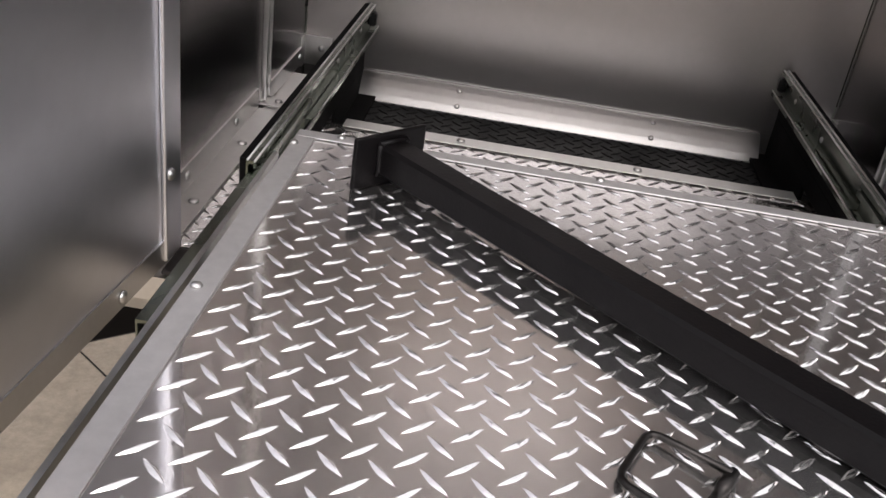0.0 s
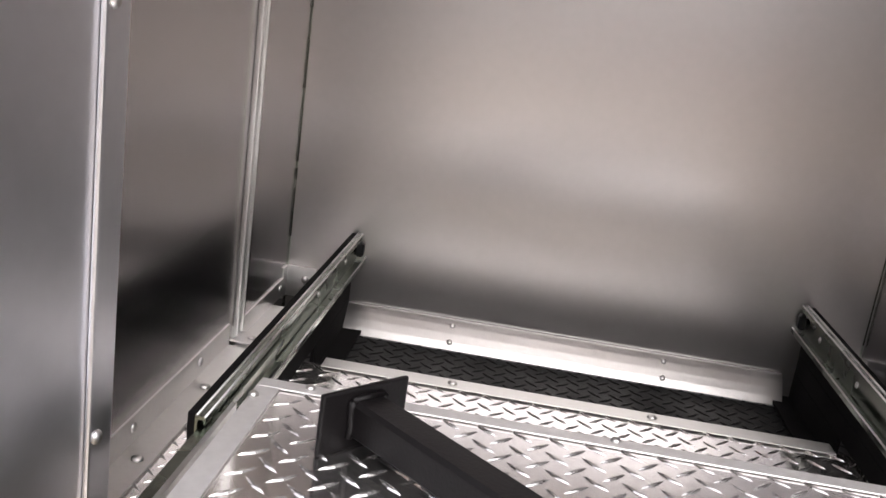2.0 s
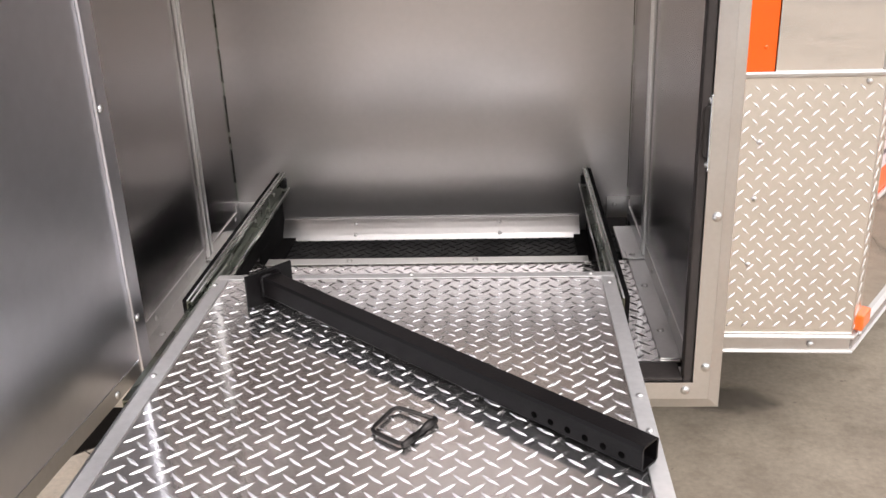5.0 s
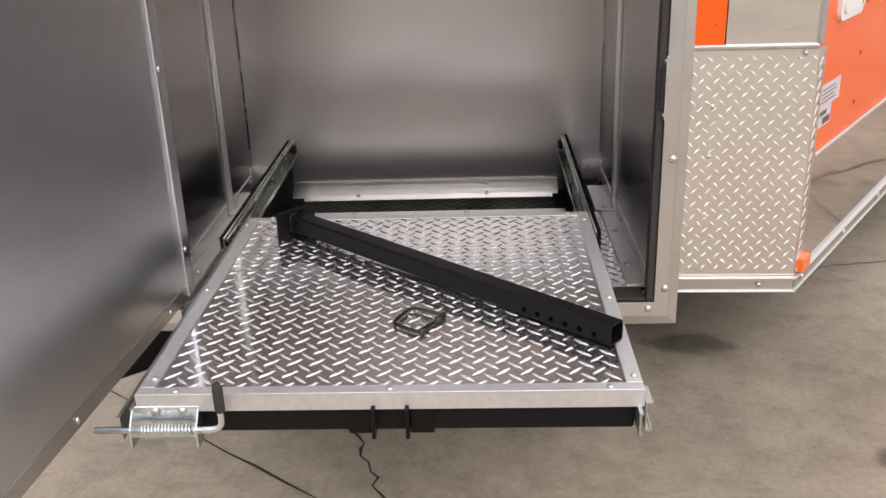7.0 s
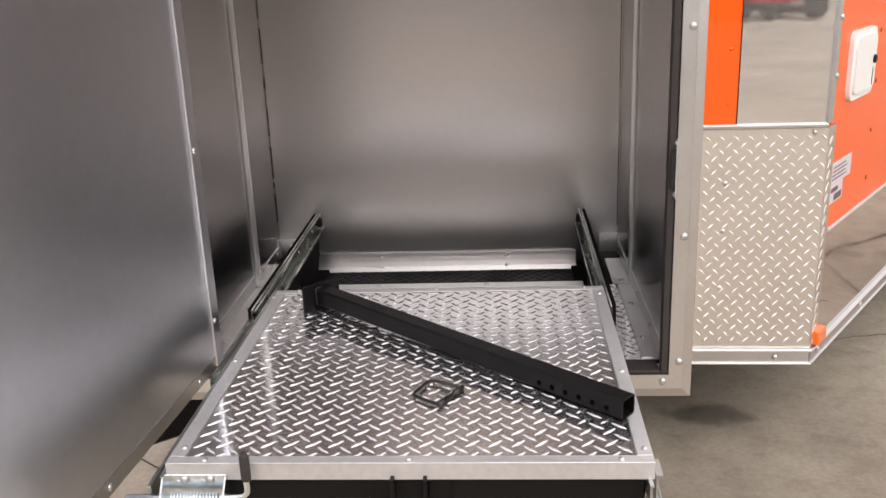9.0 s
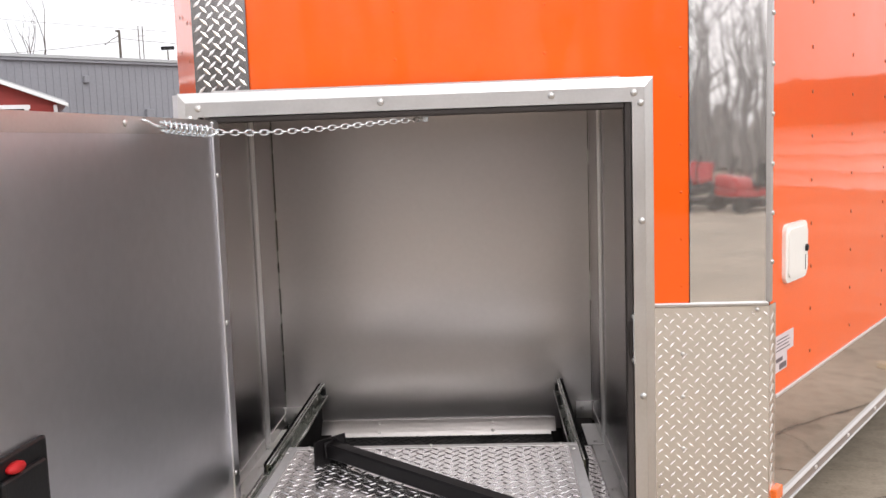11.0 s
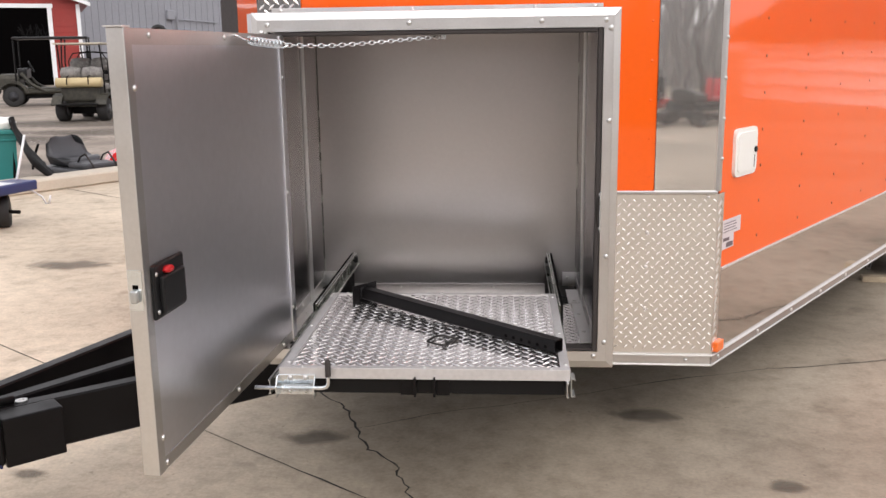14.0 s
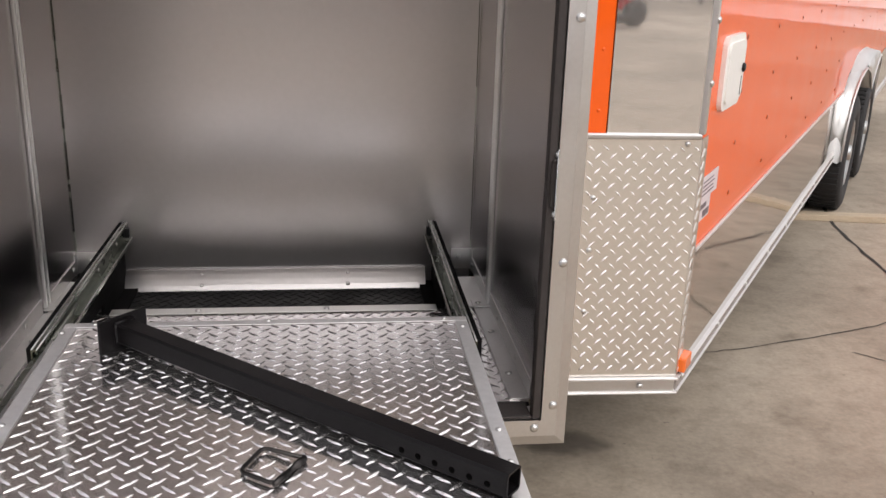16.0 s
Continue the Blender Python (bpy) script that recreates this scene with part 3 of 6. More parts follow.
lip = [(3.42, -0.045, 0.355), (3.43, -0.050, 0.56), (3.50, -0.057, 0.71), (3.63, -0.066, 0.805), (3.82, -0.078, 0.85), (4.06, -0.085, 0.80), (4.26, -0.088, 0.68), (4.46, -0.088, 0.80), (4.72, -0.086, 0.85), (4.96, -0.078, 0.805), (5.12, -0.066, 0.71), (5.19, -0.057, 0.56), (5.20, -0.050, 0.355)]
back = [(x, 0.012, z) for x, y, z in lip]
bm = B()
a = [[bm.verts.new(p) for p in line] for line in (flange, crown, lip, back)]
for k in range(len(flange) - 1):
    for p in range(3):
        bm.faces.new((a[p][k], a[p][k + 1], a[p + 1][k + 1], a[p + 1][k]))
fender = part("fender", side(bm), FENDER, trailer, "pressed aluminium fender over two wheels", True)
bm = B()
sweep(bm, [TS @ Vector(p) for p in lip], 0.007, 8)
part("fender_lip", bm, WHITE_TRIM, fender, "rolled bright fender edge", True)
bm = B()
sweep(bm, [TS @ Vector(p) for p in flange], 0.005, 6)
part("fender_flange", bm, WHITE_TRIM, fender, "bright flange against the side sheet", True)
bm = box(B(), 3.37, 5.26, 0.03, 0.42, 0.86, 0.88)
box(bm, 3.37, 3.40, 0.03, 0.42, 0.40, 0.86)
box(bm, 5.23, 5.26, 0.03, 0.42, 0.40, 0.86)
box(bm, 3.37, 5.26, 0.40, 0.42, 0.35, 0.88)
part("wheel_well", side(bm), BLACK_FRAME, trailer)


def wheel(x):
    """A tyre with tread blocks on a silver rim with a hub, turned about the axle."""
    axle = TS @ at((x, -0.065, 0.345), FACE_Y)
    bm = B()
    lathe(bm, [(0.20, -0.19), (0.26, -0.20), (0.315, -0.195), (0.338, -0.17), (0.345, -0.12), (0.345, -0.06), (0.338, -0.01), (0.315, 0.0), (0.26, 0.004), (0.205, -0.006), (0.195, -0.03)], axle, 48)
    w = part("wheel", bm, TYRE, trailer, "black trailer tyre on a silver rim", True)
    bm = B()
    for k in range(60):
        a = k * 2 * math.pi / 60
        box(bm, 0.341, 0.349, -0.009, 0.009, -0.17, -0.02, m=axle @ Matrix.Rotation(a, 4, "Z"))
    part("tread_block", bm, TYRE, w)
    bm = B()
    lathe(bm, [(0.205, -0.03), (0.198, -0.008), (0.18, -0.012), (0.165, -0.035), (0.11, -0.028), (0.07, -0.03), (0.045, -0.03), (0.045, 0.0), (0.03, 0.006)], axle, 32)
    rim = part("rim", bm, SLIDE, w, "silver steel rim", True)
    for k in range(5):
        a = k * 2 * math.pi / 5
        piece("wheel_nut", BOLT, axle @ at((0.085 * math.cos(a), 0.085 * math.sin(a), -0.03)) @ Matrix.Diagonal((1.2, 1.2, 2.5, 1)), rim)


wheel(3.77)
wheel(4.78)
bm = B()
for x in (3.77, 4.78):
    sweep(bm, [TS @ Vector((x, 0.1, 0.345)), TS @ Vector((x, 2.45, 0.345))], 0.035, 10)
part("axle", bm, BLACK_FRAME, trailer)
# roof, far side, rear and floor
N2, S2 = Vector((-0.949, 1.145)), Vector((0.5505, 0.8348))
plan = [Vector((1.048, 0.61)), Vector((-0.66, 0.61)), N2 + Vector((0.03, 0)), N2 + S2 * 7.3, Vector((1.048, 0.61)) + S2 * 8.15]


def slab(name, z0, z1, material, label=""):
    bm = B()
    a = [bm.verts.new((p.x, p.y, z0)) for p in plan]
    b = [bm.verts.new((p.x, p.y, z1)) for p in plan]
    bm.faces.new(a), bm.faces.new(b)
    for i in range(5):
        bm.faces.new((a[i], a[(i + 1) % 5], b[(i + 1) % 5], b[i]))
    return part(name, bm, material, trailer, label)


slab("roof", 3.0, 3.04, WHITE_METAL, "pale metal trailer roof")
slab("underfloor", 0.375, 0.41, BLACK_FRAME, "black steel underside")
for p, q, nm in ((plan[2], plan[3], "far_wall"), (plan[3], plan[4], "rear_wall")):
    d = q - p
    bm = prism(B(), [(0, 0.41), (d.length, 0.41), (d.length, 3.0), (0, 3.0)], 0.03, Matrix.Translation((p.x, p.y, 0)) @ Matrix.Rotation(math.atan2(d.y, d.x), 4, "Z"))
    part(nm, bm, ORANGE, trailer)
bm = box(B(), 0.15, 8.0, 0.45, 0.50, 0.25, 0.374)
box(bm, 0.15, 8.0, 2.0, 2.05, 0.25, 0.374)
part("chassis_rail", side(bm), BLACK_FRAME, trailer, "black steel chassis rail")
bm = B()
sweep(bm, [TS @ Vector(p) for p in ((2.35, 0.06, 0.37), (2.37, 0.05, 0.30), (2.42, 0.04, 0.285), (2.47, 0.05, 0.31), (2.49, 0.06, 0.37))], 0.006, 6)
part("cable", bm, RUBBER, trailer, "black cable hanging below the floor")


def beam(name, p, q, w, z0, z1, label):
    p, q = Vector((*p, 0)), Vector((*q, 0))
    d = q - p
    m = Matrix.Translation(p) @ Matrix.Rotation(math.atan2(d.y, d.x), 4, "Z")
    part(name, box(B(), 0, d.length, -w / 2, w / 2, z0, z1, 0.006, m), BLACK_STEEL, trailer, label)


beam("tongue_beam", (-1.468, -0.561), (-0.118, 0.627), 0.055, 0.36, 0.525, "thick black steel drawbar")
beam("tongue_beam", (-1.47, -0.555), (-0.473, 1.035), 0.055, 0.40, 0.524, "thick black steel drawbar")
beam("tongue_beam", (-1.52, -0.54), (-1.026, 1.02), 0.055, 0.40, 0.5235, "thick black steel drawbar")
part("sub_frame", box(B(), -0.50, 0.53, 0.08, 0.90, 0.526, 0.5405), BLACK_FRAME, trailer, "black steel frame under the storage box")
m = Matrix.Translation((-1.1845, -0.417, 0)) @ Matrix.Rotation(radians(45), 4, "Z")
part("battery_box", box(B(), -0.089, 0.089, -0.044, 0.048, 0.372, 0.5275, 0.006, m, 2), BLACK_STEEL, trailer, "black steel box on the drawbar")
bm = B()
lathe(bm, [(0.019, 0), (0.019, 0.004), (0.009, 0.005), (0.009, 0.002)], at((-1.246, -0.351, 0.526)), 18)
part("ring_bolt", bm, CHROME, trailer, "bright ring bolt")
bm = B()
sweep(bm, [(-1.262, -0.366, 0.537), (-1.31, -0.42, 0.540), (-1.37, -0.49, 0.535)], 0.013, 10)
part("jack_pin", bm, BLACK_FRAME, trailer, "", True)
bm = box(B(), -0.42, -0.092, -0.06, 0.05, 0.385, 0.515, 0.01, m)
part("coupler", bm, BLACK_STEEL, trailer, "black steel coupler head")
bm = B()
sweep(bm, [(-1.50, -0.55, 0.60), (-1.49, -0.53, 0.72), (-1.43, -0.49, 0.79), (-1.36, -0.445, 0.80), (-1.305, -0.405, 0.745), (-1.288, -0.398, 0.685), (-1.30, -0.405, 0.63), (-1.335, -0.43, 0.58), (-1.40, -0.46, 0.55), (-1.47, -0.52, 0.54)], 0.009, 8)
part("wiring_loom", bm, RUBBER, trailer, "thick black wiring cable in a loop", True)
bm = B()
sweep(bm, [(-1.33, -0.43, 0.585), (-1.27, -0.575, 0.50), (-1.26, -0.585, 0.44), (-1.27, -0.60, 0.38), (-1.30, -0.61, 0.35)], 0.0035, 6)
part("safety_wire", bm, ZINC, trailer, "thin steel breakaway wire", True)
bm = B()
sweep(bm, [(-1.275, -0.54, 0.53), (-1.258, -0.56, 0.48), (-1.235, -0.565, 0.42), (-1.21, -0.545, 0.39)], 0.004, 6)
part("blue_wire", bm, BLUE, trailer, "dark blue wire", True)

# hatch, label and marker lamp on the side
def rounded_plate(x0, x1, z0, z1, r, y0, y1):
    pts = []
    for cx, cz, s in ((x1 - r, z1 - r, 0), (x0 + r, z1 - r, 90), (x0 + r, z0 + r, 180), (x1 - r, z0 + r, 270)):
        pts += [(cx + r * math.cos(radians(s + q * 22.5)), cz + r * math.sin(radians(s + q * 22.5))) for q in range(5)]
    return prism(B(), pts, y1 - y0, at((0, y0, 0)))


bm = rounded_plate(0.128, 0.350, 1.093, 1.280, 0.028, -0.012, 0.0)
hatch = part("cord_hatch", side(bm), WHITE, trailer, "small white plastic access hatch with a lock")
bm = rounded_plate(0.146, 0.336, 1.110, 1.263, 0.022, -0.018, -0.012)
part("hatch_door", side(bm), WHITE, hatch)
bm = B()
lathe(bm, [(0.012, 0), (0.012, 0.005), (0.008, 0.008)], TS @ at((0.316, -0.018, 1.190), FACE_Y), 12)
part("lock", bm, BLACK_PLASTIC, hatch, "small dark lock")
bm = box(B(), 0.308, 0.313, -0.0190, -0.017, 1.118, 1.168)
part("seam", side(bm), RUBBER, hatch)
bm = box(B(), 0.052, 0.240, -0.0035, -0.001, 0.873, 0.934)
box(bm, 0.060, 0.175, -0.0035, -0.001, 0.818, 0.873)
sticker = part("sticker", side(bm), PAPER, trailer, "pale printed label with a dark bar")
bm = box(B(), 0.07, 0.13, -0.0045, -0.003, 0.850, 0.862)
box(bm, 0.10, 0.165, -0.0045, -0.003, 0.824, 0.842)
for k in range(4):
    box(bm, 0.07 + 0.002 * k, 0.20 - 0.012 * (k % 2), -0.0045, -0.003, 0.885 + 0.011 * k, 0.888 + 0.011 * k)
part("print_bars", side(bm), INK, sticker)
bm = box(B(), 0.012, 0.078, -0.026, 0.0, 0.420, 0.462, 0.006, seg=2)
part("marker_lamp", side(bm), AMBER, trailer, "amber side marker lamp")

# ---- storage box let into the front of the trailer ----
storage = thing("storage_box", at((0.045, 0.45, 0.545)), "aluminium-lined storage box with an open front and screwed trim", "storage box")
XL, XR, YB, ZC = -0.512, 0.569, 0.912, 1.685
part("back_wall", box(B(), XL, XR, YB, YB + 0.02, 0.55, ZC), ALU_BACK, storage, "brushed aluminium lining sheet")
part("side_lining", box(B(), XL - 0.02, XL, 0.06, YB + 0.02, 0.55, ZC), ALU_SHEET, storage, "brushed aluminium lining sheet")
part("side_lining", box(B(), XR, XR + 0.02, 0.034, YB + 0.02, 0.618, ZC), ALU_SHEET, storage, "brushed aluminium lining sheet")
# out of view; its lighter colour serves as a reflector
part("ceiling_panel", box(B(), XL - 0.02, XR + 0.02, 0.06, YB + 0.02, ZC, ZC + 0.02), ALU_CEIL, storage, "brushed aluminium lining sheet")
part("base_plate", box(B(), XL - 0.02, XR + 0.02, 0.03, YB + 0.02, 0.541, 0.55), BLACK_FRAME, storage)
part("outer_skin", box(B(), 0.60, 0.612, 0.03, 0.574, 0.55, 1.712), ALU_DOOR, storage)
part("outer_skin", box(B(), -0.552, -0.5385, 0.03, 0.574, 0.55, 1.712), ALU_DOOR, storage)
part("roof_sheet", box(B(), -0.552, 0.612, 0.06, 0.59, 1.7065, 1.714), ALU_DOOR, storage)
flash = part("roof_flashing", box(B(), -0.602, 0.625, 0.556, 0.566, 1.7145, 1.752, 0.002), ALU_TRIM, storage, "aluminium flashing strip against the orange wall")
for x in (-0.567, -0.075, 0.378, 0.595):
    piece("bolt", BOLT, at((x, 0.556, 1.742), FACE_Y), flash)
# seams in the corners
for x in (XL + 0.0005, XR - 0.0045):
    part("corner_seam", box(B(), x, x + 0.0024, YB - 0.0024, YB - 0.0005, 0.56, ZC), ZINC_SLIDE, storage, "dark corner joint of the lining sheets")


def frame_bar(p0, p1, out, nm, wide=1.0, ends=0.88):
    """One mitred bar of the opening's frame: a flat face, a slanted edge and a return, from corner p0 to p1, out: its outward side in x and z."""
    p0, p1, out = Vector(p0), Vector(p1), Vector(out)
    along = (p1 - p0).normalized()
    prof = [(0, 0.0), (0.034, 0.0), (0.036, 0.003), (0.058, 0.012), (0.060, 0.015), (0.060, 0.060), (0.0, 0.060)]
    bm, rings = B(), []
    for p, sgn in ((p0, -1), (p1, 1)):
        rings.append([bm.verts.new((p.x + out.x * o * wide + along.x * sgn * o * ends, y, p.z + out.z * o * wide + along.z * sgn * o * ends)) for o, y in prof])
    n = len(prof)
    for k in range(n):
        bm.faces.new((rings[0][k], rings[0][(k + 1) % n], rings[1][(k + 1) % n], rings[1][k]))
    bm.faces.new(rings[0]), bm.faces.new(rings[1])
    return part("frame_" + nm, bm, ALU_TRIM, storage, "mitred aluminium frame bar with bolts")


XA, XB, ZA, ZB = -0.482, 0.573, 0.608, 1.655
top = frame_bar((XA, 0, ZB), (XB, 0, ZB), (0, 0, 1), "top")
bot = frame_bar((XA, 0, ZA), (XB, 0, ZA), (0, 0, -1), "bottom")
rgt = frame_bar((XB, 0, ZA), (XB, 0, ZB), (1, 0, 0), "side", 0.88, 1.0)
lft = frame_bar((XA, 0, ZA), (XA, 0, ZB), (-1, 0, 0), "side", 0.88, 1.0)
for x in (-0.48, -0.031, 0.381, 0.578):
    piece("bolt", BOLT, at((x, 0, 1.676), FACE_Y), top)
for x in (-0.45, 0.05, 0.560):
    piece("bolt", BOLT, at((x, 0, 0.592), FACE_Y), bot)
for z in (0.64, 0.931, 1.368, 1.652):
    piece("bolt", BOLT, at((0.594, 0, z), FACE_Y), rgt)
    piece("bolt", BOLT, at((-0.502, 0, z), FACE_Y), lft)
# black seal inside the frame
for x0, x1, z0, z1 in ((XA + 0.001, XA + 0.008, ZA, ZB), (XB - 0.017, XB - 0.001, ZA, ZB), (XA + 0.021, XB - 0.018, ZB - 0.015, ZB - 0.001), (XA + 0.021, XB - 0.018, ZA + 0.001, ZA + 0.008)):
    part("door_seal", box(B(), x0, x1, 0.004, 0.033 if x0 > 0.5 else 0.026 if x1 < -0.4 else 0.066, z0, z1, 0.004, seg=2), RUBBER, storage, "black rubber door seal")
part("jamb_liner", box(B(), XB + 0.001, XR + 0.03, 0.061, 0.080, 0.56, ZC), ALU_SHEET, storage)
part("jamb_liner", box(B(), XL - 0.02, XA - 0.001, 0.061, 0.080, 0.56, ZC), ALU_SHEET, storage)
bm = box(B(), XB - 0.003, XB + 0.001, -0.004, 0.012, 1.012, 1.142, 0.001)
catch = part("latch_keeper", bm, ZINC, storage, "zinc latch keeper plate")
bm = B()
sweep(bm, [(XB - 0.004, -0.001, 1.035), (XB - 0.010, 0.000, 1.038), (XB - 0.012, 0.000, 1.046), (XB - 0.012, 0.000, 1.112), (XB - 0.010, 0.000, 1.120), (XB - 0.004, -0.001, 1.123)], 0.0018, 8)
part("keeper_loop", bm, DARK_STEEL, catch, "dull wire loop", True)
piece("screw", SCREW, at((XB - 0.003, 0.004, 1.022), FACE_MX), catch)
piece("screw", SCREW, at((XB - 0.003, 0.004, 1.132), FACE_MX), catch)
# floor plates
floor = tread("floor_plate", 1.074, 0.498, at((-0.51, 0.075, 0.612)), TREAD, storage, "diamond-patterned aluminium floor plate", length=0.033, width=0.0070, worn=TREAD_LUG)
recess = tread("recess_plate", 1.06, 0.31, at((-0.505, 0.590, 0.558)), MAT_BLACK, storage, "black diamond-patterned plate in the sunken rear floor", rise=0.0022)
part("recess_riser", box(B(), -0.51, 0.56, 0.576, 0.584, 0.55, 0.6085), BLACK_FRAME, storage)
bm = box(B(), -0.355, 0.433, 0.560, 0.596, 0.6142, 0.6165, 0.001)
box(bm, -0.355, 0.433, 0.593, 0.596, 0.58, 0.6142)
sill = part("threshold_strip", bm, FENDER, storage, "aluminium threshold strip with screws")
for x in (-0.149, 0.160):
    piece("screw", SCREW, at((x, 0.578, 0.6165)) @ Matrix.Scale(1.4, 4), sill)
# kick plate, leaning back and slightly hollow
prof = [(0.862, 0.5605), (0.871, 0.573), (0.8815, 0.586), (0.8925, 0.598), (0.902, 0.607), (0.9095, 0.607), (0.9095, 0.556), (0.862, 0.556)]
bm = prism(B(), prof, 0.824, at((-0.388, 0, 0)) @ Matrix(((0, 1, 0, 0), (1, 0, 0, 0), (0, 0, 1, 0), (0, 0, 0, 1))))
kick = part("kick_plate", bm, ALU_KICK, storage, "leaning aluminium kick plate with screws along the rear wall")
for x in (-0.18, 0.218):
    piece("screw", SCREW, at((x, 0.8707, 0.5733), Matrix.Rotation(radians(51), 4, "X")), kick)
    piece("screw", SCREW, at((x, 0.8925, 0.5985), Matrix.Rotation(radians(46), 4, "X")), kick)
# angle strips along both side walls
for sx, xw, nm in ((1, XL, "base_angle"), (-1, XR, "base_angle")):
    bm = box(B(), *sorted((xw, xw + sx * 0.003)), 0.08, 0.578, 0.614, 0.652)
    box(bm, *sorted((xw, xw + sx * 0.042)), 0.08, 0.578, 0.613, 0.6165)
    ang = part(nm, bm, ALU_TRIM, storage, "aluminium angle strip with screws")
    for y in (0.228, 0.45):
        piece("screw", SCREW, at((xw + sx * 0.003, y, 0.637), FACE_X if sx > 0 else FACE_MX) @ Matrix.Scale(1.3, 4), ang)
        piece("screw", SCREW, at((xw + sx * 0.025, y - 0.035, 0.6165)) @ Matrix.Scale(1.4, 4), ang)
    # rear end of the angle, and the corner plate
    bm = box(B(), *sorted((xw, xw + sx * 0.050)), 0.60, YB - 0.09, 0.600, 0.606)
    box(bm, *sorted((xw, xw + sx * 0.003)), 0.60, YB - 0.03, 0.606, 0.64)
    box(bm, *sorted((xw, xw + sx * 0.058)), YB - 0.005, YB - 0.001, 0.60, 0.660)
    box(bm, *sorted((xw, xw + sx * 0.003)), YB - 0.03, YB - 0.005, 0.60, 0.660)
    cp = part("corner_plate", bm, ALU_TRIM, storage, "aluminium corner plate with screws")
    piece("screw", SCREW, at((xw + sx * 0.038, YB - 0.005, 0.636), FACE_Y) @ Matrix.Scale(1.3, 4), cp)
    piece("screw", SCREW, at((xw + sx * 0.003, YB - 0.05, 0.625), FACE_X if sx > 0 else FACE_MX) @ Matrix.Scale(1.3, 4), cp)
    # upright wire channel: two rounded lips with a sunken middle
    yc = 0.617 if sx > 0 else 0.595
    bm = box(B(), *sorted((xw, xw + sx * 0.004)), yc - 0.014, yc + 0.014, 0.622, ZC)
    for dy in (-0.013, 0.013):
        box(bm, *sorted((xw, xw + sx * 0.009)), yc + dy - 0.0028, yc + dy + 0.0028, 0.622, ZC, 0.0025, seg=2)
    box(bm, *sorted((xw, xw + sx * 0.045)), yc - 0.03, yc + 0.02, 0.6175, 0.6205, 0.001)
    ch = part("wire_channel", bm, ALU_TRIM, storage, "upright aluminium wire channel with screws")
    for z in (0.643, 0.770, 1.025, 1.21, 1.45) if sx > 0 else (0.643, 0.757, 0.963, 1.17, 1.42):
        piece("screw", SCREW, at((xw + sx * 0.004, yc, z), FACE_X if sx > 0 else FACE_MX), ch)
    piece("screw", SCREW, at((xw + sx * 0.030, yc - 0.006, 0.6205)) @ Matrix.Scale(1.3, 4), ch)

# the box stands slightly askew to the trailer's face
storage.matrix_basis = Matrix.Translation((0.598, 0, 0)) @ Matrix.Rotation(radians(1.8), 4, "Z") @ Matrix.Translation((-0.598, 0, 0)) @ storage.matrix_basis

# ---- open door ----
TD = Matrix.Translation((-0.437, -0.085, 0)) @ Matrix.Rotation(math.atan2(-0.9991, -0.0423), 4, "Z")
door = thing("box_door", TD @ at((0.49, -0.015, 0.655)), "open aluminium-skinned compartment door with a black paddle latch", "door")


def dp(name, bm, material, parent=None, label="", smooth=False):
    bm.transform(TD)
    return part(name, bm, material, parent or door, label, smooth)


dp("skin", box(B(), -0.048, 1.005, -0.030, 0.0, 0.657, 1.645), ALU_DOOR, None, "dull brushed aluminium skin")
bm = box(B(), -0.03, 0.978, 0.0, 0.0022, 1.612, 1.646)
dp("edge_strip", bm, ALU_TRIM, None, "aluminium edge strip")
dp("edge_strip", box(B(), -0.03, 0.978, 0.0, 0.0022, 0.656, 0.686), ALU_TRIM, None, "aluminium edge strip")
bm = box(B(), 0.9785, 1.008, 0.0, 0.003, 0.655, 1.647)
box(bm, 1.005, 1.011, -0.036, 0.003, 0.655, 1.647, 0.0015)
dp("edge_strip", bm, ALU_TRIM, None, "aluminium edge strip")
bm = box(B(), -0.047, -0.008, 0.0, 0.006, 0.66, 1.642, 0.003, seg=2)
dp("hinge_leaf", bm, ALU_DOOR, None, "long aluminium hinge leaf")
bm = B()
sweep(bm, [(-0.054, -0.007, 0.66), (-0.054, -0.007, 1.642)], 0.007, 10)
dp("hinge_pin", bm, DARK_STEEL, None, "", True)
dp("top_cap", box(B(), 0.978, 1.016, -0.040, 0.002, 1.648, 1.651), WHITE_TRIM)
for x, z in ((0.895, 1.632), (0.45, 1.632), (0.981, 1.522), (0.981, 0.736), (0.97, 0.672), (0.5, 0.672), (0.09, 0.670), (-0.019, 1.513), (-0.019, 0.766), (-0.019, 1.15)):
    piece("screw", SCREW, TD @ at((x, 0.003 if x > 0 else 0.006, z), Matrix.Rotation(radians(-90), 4, "X")) @ Matrix.Scale(1.35, 4), door)
bm = box(B(), 0.818, 0.980, 0.0, 0.011, 1.012, 1.137, 0.008, seg=3)
latch = dp("paddle_latch", bm, BLACK_PLASTIC, None, "black plastic paddle latch with a red release")
dp("paddle", box(B(), 0.836, 0.958, 0.009, 0.022, 1.020, 1.108, 0.009, seg=3), BLACK_PLASTIC, latch)
bm = B()
lathe(bm, [(0.017, 0), (0.017, 0.008), (0.012, 0.013)], at((0.915, 0.011, 1.117), Matrix.Rotation(radians(-90), 4, "X")) @ Matrix.Diagonal((1.2, 0.5, 1, 1)), 18)
dp("release_button", bm, BUTTON_RED, latch, "red release button", True)
for x, z in ((0.970, 1.116), (0.970, 1.030), (0.828, 1.030)):
    piece("screw", SCREW, TD @ at((x, 0.012, z), Matrix.Rotation(radians(-90), 4, "X")), latch)
bm = box(B(), 1.0105, 1.0125, -0.034, -0.002, 1.045, 1.135)
